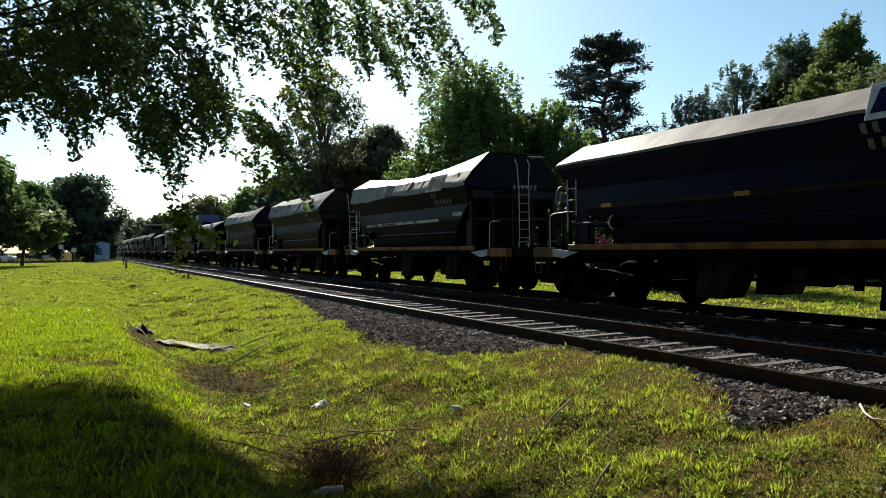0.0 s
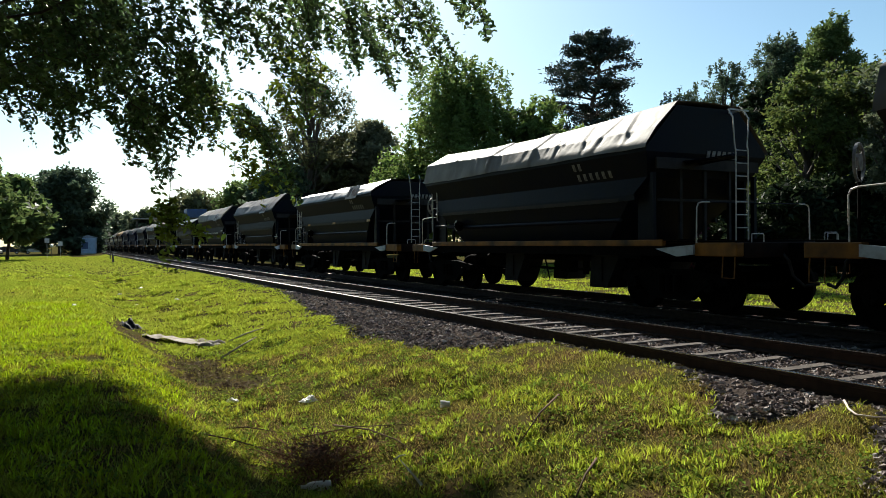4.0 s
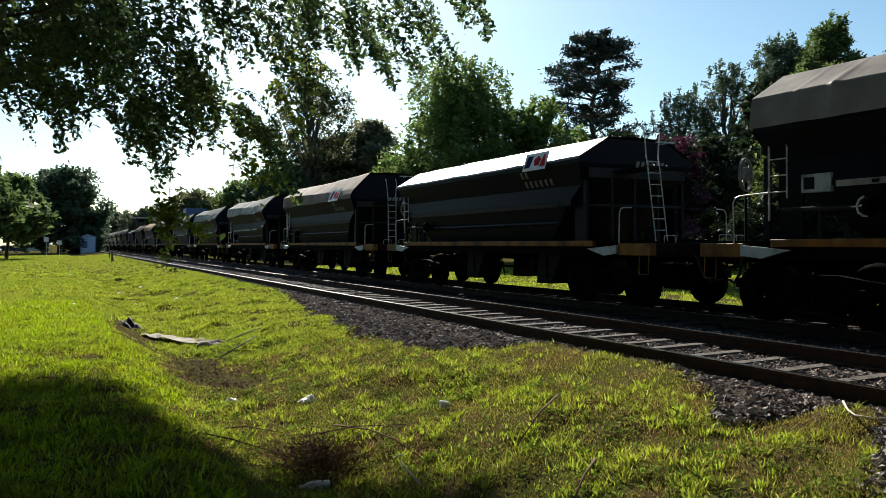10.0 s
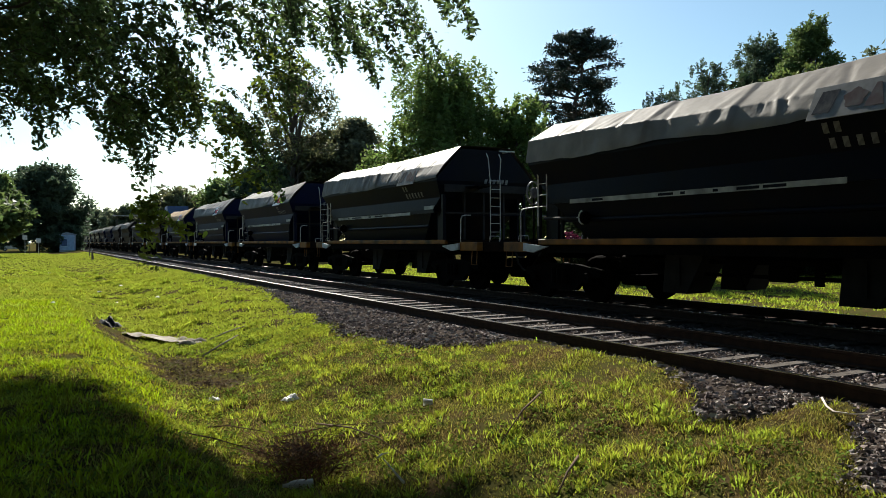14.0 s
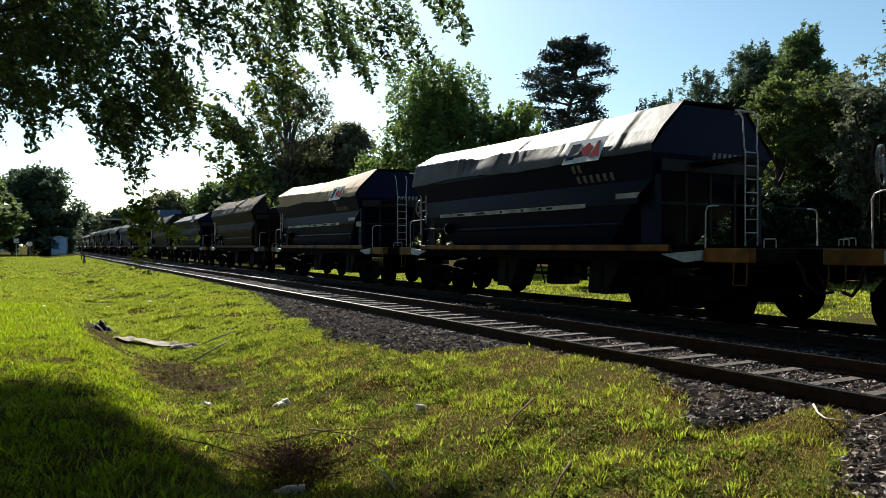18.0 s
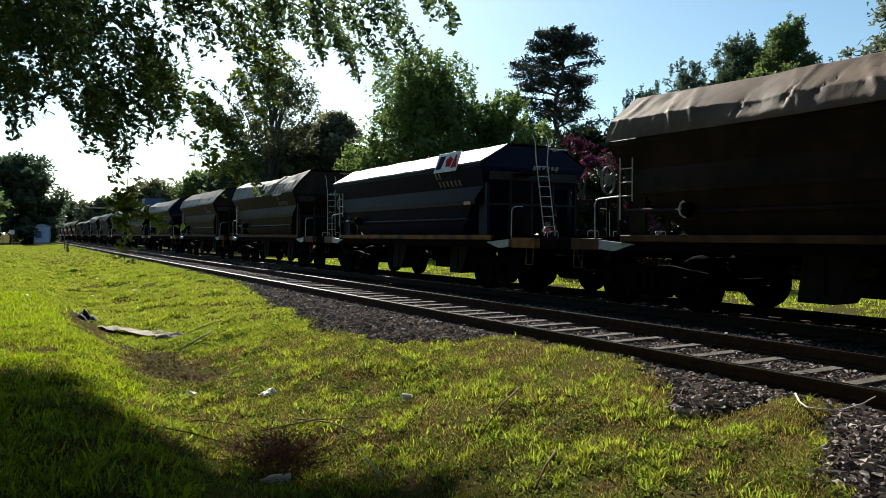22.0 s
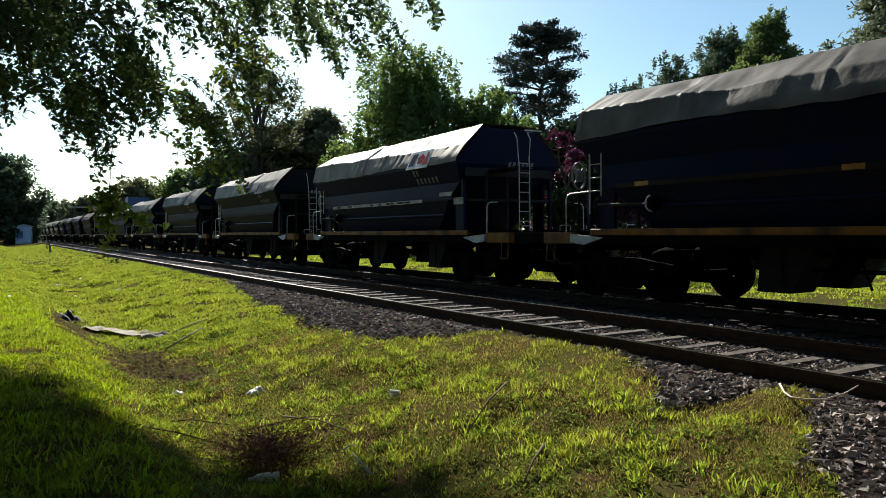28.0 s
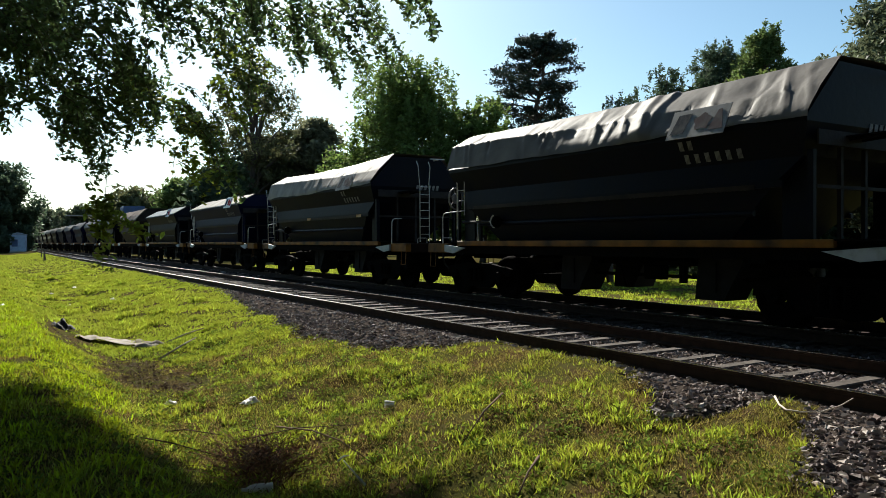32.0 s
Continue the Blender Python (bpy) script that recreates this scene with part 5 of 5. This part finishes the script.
build_post(222, 74, 1.1, "post_wood", "short weathered wooden post in the grass")
build_post(224.5, 73, 0.9, "post_wood", "short weathered wooden post in the grass", lean=-6)
build_post(218, 88, 1.6, "post_wood", "thin weathered wooden post by the track")
for px, h in ((108, 2.4), (131, 2.0)):
    t = build_post(px, 108, h, "white_rail", "slim pale road sign post with a plate", "sign_post", r=0.035)
    part("plate", Geo().box((0, -0.05, h - 0.15), (0.55, 0.03, 0.55), bevel=0.01), "plate_white", t)
# bright round lamp at the crossing
t = build_post(116, 106, 1.5, "post_wood", "low crossing lamp on a post", "crossing_lamp", r=0.04)
part("lens", Geo().lathe([(-0.06, 0.02), (-0.06, 0.16), (0.06, 0.20), (0.06, 0.02)], 14, "y", (0, -0.1, 1.55)), "lamp_white", t)


def build_tank():
    x, y = at_angle(px_angle(368), 120)
    t = thing("water_tank", pose(x, y, 0), "blue water tank on a low frame behind the train", "tank")
    part("tank", Geo().box((0, 0, 6.0), (3.0, 3.0, 1.3), bevel=0.05), "tank_blue", t)
    for i in (-1, 1):
        for j in (-1, 1):
            part("leg", Geo().box((i * 1.2, j * 1.2, 2.6), (0.15, 0.15, 5.8)), "post_wood", t)
    part("roof", Geo().box((-5.0, 2.0, 5.25), (7.5, 2.0, 0.14)), "concrete", t, "long pale canopy roof")
    for k in (-8.2, -5, -2):
        part("column", Geo().box((k, 2.0, 2.5), (0.15, 0.15, 5.4)), "post_wood", t)


build_tank()


# ---- litter and dead wood in the ditch ----
def on_ground(x, y, up=0.0):
    return float(ground_z(x, y)) + up


def loose(name, g, mat, label, category, x, y, up=0.02, rz=0.0, rx=0.0, ry=0.0, smooth=False):
    ob = part(name, g, mat, None, label, smooth, pose(x, y, on_ground(x, y, up), rx, ry, rz))
    ob["category"] = category
    return ob


def crumple(seed, sx, sy, sz, n=10):
    return Geo().grid(n, n, lambda u, v: ((u - 0.5) * sx * (1 + 0.3 * noise.noise((v * 3, seed, 0))), (v - 0.5) * sy * (1 + 0.3 * noise.noise((u * 3, 5, seed))),
                                          sz * (0.55 + noise.noise((u * 3.5 + seed, v * 3.5, seed))) * math.sin(math.pi * u) ** 0.4 * math.sin(math.pi * v) ** 0.4))


loose("board", Geo().grid(14, 4, lambda u, v: (0.42 * (v - 0.5) * (1 - 0.35 * u) * (1 + 0.35 * noise.noise((u * 9, 2.0 * v, 7))), 2.7 * (u - 0.5) + 0.18 * noise.noise((v * 4, u, 1)) * (u > 0.9 or u < 0.1), 0.07 * noise.noise((u * 7, v * 3, 3)) + 0.03 * math.sin(u * 3))), "board", "long pale weathered board lying in the ditch", "litter", 1.95, 15.6, 0.06, 24)
loose("plastic_sheet", crumple(4, 0.38, 0.7, 0.20), "plastic_black", "crumpled black plastic sheet in the ditch", "litter", 1.28, 17.6, 0.0, 20, smooth=True)
loose("carton", crumple(7, 0.34, 0.55, 0.1), "board", "torn pale carton lying in the ditch", "litter", 2.5, 14.3, 0.0, 40, smooth=True)
loose("cup", Geo().lathe([(0, 0.028), (0.1, 0.04), (0.1, 0.036), (0.006, 0.024)], 14, "y"), "plastic_white", "crushed white paper cup on the grass", "litter", 3.58, 6.80, 0.045, 60)
loose("bottle", Geo().lathe([(0, 0.004), (0, 0.036), (0.13, 0.038), (0.17, 0.03), (0.2, 0.014), (0.235, 0.014), (0.235, 0.004)], 14, "y"), "plastic_white", "empty whitish plastic bottle in the shaded grass", "litter", 1.86, 5.56, 0.06, 75)
loose("paper_scrap", crumple(9, 0.20, 0.14, 0.07), "plastic_white", "crumpled white paper scrap on the grass", "litter", 2.58, 8.5, 0.02, 20, smooth=True)
loose("paper_scrap", crumple(12, 0.10, 0.14, 0.06), "plastic_white", "crumpled white paper scrap on the grass", "litter", 1.82, 9.15, 0.02, 70, smooth=True)


for k, (lx, ly) in enumerate(((0.36, 40.0), (1.95, 31.0), (1.78, 28.5), (2.1, 25.5), (3.2, 24.5), (2.9, 33.0), (0.25, 20.5))):
    loose("paper_scrap", crumple(20 + k, 0.09 + 0.002 * ly, 0.07 + 0.0015 * ly, 0.05), "plastic_white", "small pale paper scrap in the grass", "litter", lx, ly, 0.05, 40 * k, smooth=True)


def stick(name, pts, r, label, mat="twig"):
    """A stick along plan points (x, y, height over the ground)."""
    p0 = pts[0]
    o = Vector((p0[0], p0[1], on_ground(p0[0], p0[1])))
    g = Geo().tube([Vector((x, y, on_ground(x, y, h))) - o for x, y, h in pts], [r * (1 - 0.6 * i / max(1, len(pts) - 1)) for i in range(len(pts))], 6)
    ob = part(name, g, mat, None, label, True, Matrix.Translation(o))
    ob["category"] = "stick"
    return ob


stick("broken_stick", [(2.44, 5.12, 0.04), (2.40, 5.2, 0.11), (2.35, 5.32, 0.20)], 0.013, "pale broken stick standing in the grass", "plastic_white")
stick("broken_stick", [(2.34, 5.40, 0.18), (2.40, 5.44, 0.19), (2.46, 5.46, 0.18)], 0.010, "pale broken stick standing in the grass", "plastic_white")
stick("stick", [(4.42, 12.3, 0.03), (4.5, 12.15, 0.08), (4.54, 11.98, 0.14)], 0.02, "short pale stick beside the stones", "board")
stick("stick", [(4.35, 5.95, 0.05), (3.85, 5.55, 0.08), (3.35, 5.17, 0.06)], 0.012, "thin dead stick in the grass")
stick("stick", [(3.6, 4.45, 0.06), (3.3, 4.2, 0.08), (3.0, 3.95, 0.06)], 0.012, "thin dead stick in the grass")
stick("branch", [(1.07, 6.82, 0.05), (1.3, 6.6, 0.10), (1.75, 6.3, 0.10)], 0.008, "dry fallen branch in the ditch")
stick("branch", [(2.45, 7.2, 0.05), (2.55, 6.5, 0.13), (2.62, 6.0, 0.12), (2.68, 5.5, 0.05)], 0.009, "long dry fallen branch in the ditch")
stick("branch", [(2.0, 6.9, 0.08), (2.4, 6.5, 0.2), (2.9, 6.2, 0.12)], 0.007, "dry fallen branch in the ditch")
stick("branch", [(1.42, 7.5, 0.04), (1.6, 7.4, 0.10), (1.9, 7.1, 0.10)], 0.009, "dry fallen branch in the ditch")
stick("branch", [(2.75, 14.1, 0.03), (3.15, 14.4, 0.08), (3.5, 14.5, 0.10)], 0.02, "pale dry branch beside the board", "board")
stick("branch", [(2.35, 12.7, 0.03), (2.8, 13.1, 0.08), (3.1, 13.4, 0.10)], 0.02, "pale dry branch in the ditch", "board")
stick("cord", [(5.94, 4.03, -0.120 - on_ground(5.94, 4.03)), (5.66, 3.80, -0.115 - on_ground(5.66, 3.80)), (5.48, 3.62, -0.102 - on_ground(5.48, 3.62)), (5.46, 3.47, -0.089 - on_ground(5.46, 3.47)), (5.58, 3.38, -0.084 - on_ground(5.58, 3.38)), (5.76, 3.33, -0.047 - on_ground(5.76, 3.33)), (5.90, 3.31, -0.001 - on_ground(5.90, 3.31))], 0.010, "frayed pale cord lying over the stones by the rail", "cord")


def build_brush():
    """A dead weed clump: many fine upright stalks over a knot of twigs, with straw and seed heads."""
    r = random.Random(77)
    t = thing("brush_heap", pose(1.95, 6.05, on_ground(1.95, 6.05)), "clump of dead reddish-brown stalks and twigs in the ditch", "brushwood")
    g = Geo()
    for _ in range(150):
        a, ln = r.uniform(0, 6.28), r.uniform(0.10, 0.38)
        p = Vector((r.gauss(0, 0.11), r.gauss(0, 0.18), r.uniform(0.0, 0.20)))
        d = Vector((math.cos(a), math.sin(a), r.uniform(0.1, 0.9))).normalized() * ln
        g.tube([p, p + d * 0.5 + Vector((r.gauss(0, 0.04), r.gauss(0, 0.04), 0.03)), p + d + Vector((0, 0, -0.05))], [0.0035, 0.003, 0.0015], 3, False)
    part("dead_wood", g, "twig", t)["kind"] = "stuff"
    g = Geo()
    for _ in range(260):
        p = Vector((r.gauss(0, 0.15), r.gauss(0, 0.26), 0.0))
        h = r.uniform(0.07, 0.30)
        out = Vector((p.x * 0.9 + r.gauss(0, 0.15), p.y * 0.9 + r.gauss(0, 0.15), 0))
        g.tube([p, p + out * 0.35 + Vector((0, 0, h * 0.6)), p + out + Vector((0, 0, h))], [0.0028, 0.0022, 0.0012], 3, False)
    part("dead_straw", g, "red_straw", t, "fine reddish dead stalks")["kind"] = "stuff"
    rs = np.random.RandomState(3)
    c = rs.normal(0, 1, (900, 3)) * np.array([0.18, 0.27, 0.07]) + np.array([0, 0, 0.13])
    v, f = leaf_cloud(c, 0.016, 4, 0.01, 0.2, 3.2)
    part("dead_leaves", fast_mesh("dead_leaves", v, f, "red_straw"), "red_straw", t)["kind"] = "stuff"


build_brush()


# ---- sleepers, ballast stones and grass: many small pieces ----
sleeper_rng = random.Random(4)
SLEEPER = {wood: [Geo().box((0, 0, 0), (2.5 + 0.05 * k, 0.17, 0.16), bevel=0.015).mesh("sleeper", wood) for k in range(3)] for wood in ("sleeper", "sleeper_dark")}
for i in range(150):
    yy = -3.5 + i * 0.64
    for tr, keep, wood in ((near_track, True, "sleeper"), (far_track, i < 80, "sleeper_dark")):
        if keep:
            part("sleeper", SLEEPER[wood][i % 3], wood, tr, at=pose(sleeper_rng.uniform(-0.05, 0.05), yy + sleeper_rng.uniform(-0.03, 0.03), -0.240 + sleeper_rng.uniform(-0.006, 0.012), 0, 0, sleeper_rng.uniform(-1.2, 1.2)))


def scatter_stones(name, n, box, size, seed, mat="stone"):
    r = np.random.RandomState(seed)
    x, y = r.uniform(box[0], box[1], n), box[2] + (box[3] - box[2]) * r.uniform(0, 1, n) ** 1.5
    ok = x > ballast_edge(y) - 0.18 * r.uniform(0, 1, n) ** 2
    x, y = x[ok], y[ok]
    n = len(x)
    e = ballast_edge(y)
    base = np.interp(x, [5.62, 6.10, 6.22, 7.86, 7.96, 8.5, 9.3, 12.3, 13.2], [-0.180, -0.178, -0.203, -0.203, -0.198, -0.195, -0.19, -0.19, -0.36])
    base = np.where(x < 5.62, np.minimum(-0.18, ground_z(e + 0.05, y)) + np.clip((x - e) / np.maximum(0.1, 5.62 - e), 0, 1) * (-0.180 - np.minimum(-0.18, ground_z(e + 0.05, y))), base)
    base = np.where(x < ballast_edge(y), ground_z(x, y), base)
    z = base + r.uniform(-0.018, 0.032, n) + np.where((x < 6.05) & (x > e), 0.035 * r.uniform(0, 1, n) ** 2, 0.0)
    unit = np.array([(1, 0.5, -0.5), (-1, 0.6, -0.5), (-0.9, -0.7, -0.5), (0.9, -0.6, -0.5), (0.6, 0, 0.75), (-0.6, 0, 0.75)], float)
    tri = np.array([(0, 1, 5), (0, 5, 4), (2, 3, 4), (2, 4, 5), (3, 0, 4), (1, 2, 5)])
    q = unit[None] * r.uniform(0.6, 1.2, (n, 6, 1)) + r.normal(0, 0.30, (n, 6, 3))
    s = size * (0.5 + 0.9 * r.uniform(0, 1, (n, 1, 1)) ** 1.5) * (1 + np.clip(y - 12, 0, 60)[:, None, None] * 0.02)
    q = q * s * np.array([1.35, 0.75, 0.62])
    a = r.uniform(0, 6.283, n)
    ca, sa = np.cos(a)[:, None], np.sin(a)[:, None]
    qx, qy = q[..., 0] * ca - q[..., 1] * sa, q[..., 0] * sa + q[..., 1] * ca
    v = np.stack([qx + x[:, None], qy + y[:, None], q[..., 2] + z[:, None]], -1).reshape(-1, 3)
    f = (np.arange(n)[:, None, None] * 6 + tri[None]).reshape(-1, 3)
    return tagged(new(name, fast_mesh(name, v, f, mat)), "loose angular grey ballast stones around the rails", "ballast stones", kind="stuff")


scatter_stones("ballast_stones", 52000, (4.2, 9.2, 1.5, 34), 0.026, 1)
scatter_stones("ballast_stones", 30000, (4.0, 8.2, 1.6, 14), 0.021, 5)
scatter_stones("ballast_stones", 6000, (4.2, 9.2, -6, 1.6), 0.032, 4)
scatter_stones("ballast_stones", 9000, (4.3, 12.9, 30, 90), 0.045, 2)
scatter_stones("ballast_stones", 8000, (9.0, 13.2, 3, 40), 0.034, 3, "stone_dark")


# bare trodden places: plan centre and half sizes
WORN = [(1.85, 11.6, 0.50, 1.6), (2.15, 10.2, 0.40, 0.6), (1.2, 16.0, 0.36, 2.6), (0.3, 10.9, 0.22, 0.35)]


def grow(name, n, box, height, width, seed, mat, label, clump=0.0, power=1.0, keep=None, per=14, simple=False):
    """Single bent grass blades over a rectangle of the ground."""
    r = np.random.RandomState(seed)
    x, y = r.uniform(box[0], box[1], n), box[2] + (box[3] - box[2]) * r.uniform(0, 1, n) ** power
    away = np.full(n, -10.0)
    if clump:
        m = max(1, n // per)
        cx, cy = r.uniform(box[0], box[1], m), box[2] + (box[3] - box[2]) * r.uniform(0, 1, m) ** power
        k = r.randint(0, m, n)
        x, y = cx[k] + r.normal(0, clump, n), cy[k] + r.normal(0, clump, n)
        away = np.arctan2(y - cy[k], x - cx[k])
    thick = waves(x, y, 21, 1.7) * 0.5 + waves(x, y, 22, 0.6) * 0.35 + waves(x, y, 24, 0.22) * 0.3
    for cx, cy, wx, wy in WORN:
        thick = thick - (1.0 if name in ("turf", "dry_grass") else 2.0) * np.exp(-((x - cx) / wx) ** 2 - ((y - cy) / wy) ** 2)
    ok = (thick > -0.55 + r.normal(0, 0.25, n)) & ((x < ballast_edge(y) + 0.06 * r.normal(0, 1, n)) | (x > 14.2))
    if keep is not None:
        ok &= keep(x, y, r)
    x, y, thick, away = x[ok], y[ok], thick[ok], away[ok]
    n = len(x)
    z = ground_z(x, y) - 0.01
    far = 1 + np.clip(y - 10, 0, 80) * 0.025
    h = height * r.uniform(0.45, 1.25, n) * (1 + 0.35 * np.clip(thick, -0.8, 1))
    wd = width * r.uniform(0.7, 1.3, n) * far
    a, b = np.where(away > -9, away + r.normal(0, 0.7, n), r.uniform(0, 6.283, n)), r.uniform(0.25, 1.0, n) * h
    dx, dy = np.cos(a), np.sin(a)
    c = r.uniform(0, 6.283, n)
    sx, sy = np.cos(c) * wd, np.sin(c) * wd
    p0 = np.stack([x - sx, y - sy, z], -1)
    p1 = np.stack([x + sx, y + sy, z], -1)
    p2 = np.stack([x + sx * 0.7 + dx * b * 0.35, y + sy * 0.7 + dy * b * 0.35, z + h * 0.62], -1)
    p3 = np.stack([x - sx * 0.7 + dx * b * 0.35, y - sy * 0.7 + dy * b * 0.35, z + h * 0.62], -1)
    p4 = np.stack([x + dx * b, y + dy * b, z + h * 0.92], -1)
    if simple:
        v = np.stack([p0, p1, p4], 1).reshape(-1, 3)
        return tagged(new(name, fast_mesh(name, v, np.arange(n * 3).reshape(-1, 3), mat)), label, "grass", kind="stuff")
    v = np.stack([p0, p1, p2, p3, p4], 1).reshape(-1, 3)
    i = np.arange(n)[:, None] * 5
    f = np.concatenate([np.concatenate([i, i + 1, i + 2], 1), np.concatenate([i, i + 2, i + 3], 1), np.concatenate([i + 3, i + 2, i + 4], 1)], 0)
    return tagged(new(name, fast_mesh(name, v, f, mat)), label, "grass", kind="stuff")


grow("turf", 350000, (-3.5, 6.1, 2.4, 13), 0.042, 0.0058, 1, "turf", "short worn turf with bare patches", power=1.25, simple=True)
grow("grass", 120000, (-4.0, 6.1, 2.2, 15), 0.082, 0.0058, 2, "blade", "tufts of bright green grass on the bank and ditch", clump=0.034, power=1.15, per=34, keep=lambda x, y, r: (r.uniform(0, 1, len(x)) > 0.75 * smooth_step(4.3, 5.6, x)) & (waves(x, y, 31, 0.85) > -0.30 + 0.2 * r.normal(0, 1, len(x))))
BANK_Y, BANK_X = [3, 7, 8.5, 9.4, 11.6, 14, 17.7, 26], [0.95, 1.0, 1.15, 1.3, 1.25, 1.05, 0.7, 0.3]
grow("grass", 84000, (-6, 1.4, 3.0, 22), 0.105, 0.0074, 7, "blade_lush", "thick lush grass on the bank", clump=0.075, power=1.1, per=24, keep=lambda x, y, r: x < np.interp(y, BANK_Y, BANK_X) + 0.07 * r.normal(0, 1, len(x)))
grow("grass", 34000, (-3, 4.6, 16, 48), 0.14, 0.010, 12, "blade", "coarse grass tussocks along the ditch", clump=0.10, power=1.5, per=150)
grow("grass", 250000, (-12, 5.8, 12, 38), 0.070, 0.0175, 3, "blade_far", "sunlit green grass along the ditch", power=1.4, clump=0.09, per=30, simple=True)
grow("grass", 120000, (-34, 5.9, 32, 120), 0.07, 0.032, 4, "blade_far", "sunlit green grass in the distance", power=1.5, simple=True)
grow("grass", 60000, (-9, 4.6, -9, 2.6), 0.07, 0.012, 8, "blade", "grass where the viewer stands", clump=0.09, per=26, simple=True)
grow("grass", 110000, (13.6, 32, -1, 50), 0.10, 0.018, 5, "blade", "sunlit green grass behind the train", power=1.45, clump=0.12, per=30, simple=True)
def weeds(n, box, seed):
    """Low broad-leaved weeds in rosettes."""
    r = np.random.RandomState(seed)
    m = n // 16
    cx, cy = r.uniform(box[0], box[1], m), box[2] + (box[3] - box[2]) * r.uniform(0, 1, m) ** 1.2
    k = r.randint(0, m, n)
    x, y = cx[k] + r.normal(0, 0.06, n), cy[k] + r.normal(0, 0.06, n)
    ok = (x < ballast_edge(y) - 0.05) & (x < 4.9)
    for wx, wy, hx, hy in WORN:
        ok &= ((x - wx) / hx) ** 2 + ((y - wy) / hy) ** 2 > 1.3
    x, y = x[ok], y[ok]
    v, f = leaf_cloud(np.stack([x, y, ground_z(x, y) + r.uniform(0.02, 0.06, len(x))], -1), 0.027, seed, 0.006, 1.6, 1.5)
    return tagged(new("weeds", fast_mesh("weeds", v, f, "weed")), "low broad-leaved weeds among the grass", "weeds", kind="stuff")


weeds(46000, (-3.5, 6.0, 2.5, 14), 9)


def dead_leaves(n, seed):
    """Brown fallen leaves over the bare places of the ditch."""
    r = np.random.RandomState(seed)
    k = r.choice(3, n, p=[0.68, 0.17, 0.15])
    w = np.array(WORN)[k]
    x, y = w[:, 0] + r.normal(0, 0.62, n) * w[:, 2], w[:, 1] + r.normal(0, 0.62, n) * w[:, 3]
    v, f = leaf_cloud(np.stack([x, y, ground_z(x, y) + r.uniform(0.0, 0.03, n)], -1), 0.034, seed, 0.004, 1.8, 1.7)
    return tagged(new("dead_leaves", fast_mesh("dead_leaves", v, f, "litter")), "brown fallen leaves on bare soil in the ditch", "dead leaves", kind="stuff")


dead_leaves(1500, 31)
grow("dry_grass", 30000, (-2, 5.7, 2.2, 16), 0.05, 0.003, 6, "dry_grass", "dry straw and dead stalks in the grass", power=1.2)


# ---- what moves ----
def motions():
    times = [k * 1.0 for k in range(33)]
    for n, w in WAGONS:
        start = 1.597 + PITCH * n + HALF
        walk(w, [(t, pose(FAR_TRACK, start - run(t), 0)) for t in times])
    for y, sets in WHEELS.items():
        first = sets[0]
        walk(first, [(k / 15.0, pose(0, y, WHEEL_R, math.degrees(run(k / 15.0) / WHEEL_R) % 360.0)) for k in range(481)])
        act, slot = first.animation_data.action, first.animation_data.action_slot
        for ob in sets[1:]:
            ob.rotation_mode = "QUATERNION"
            keys = ob.animation_data_create()
            keys.action = act
            keys.action_slot = slot


motions()
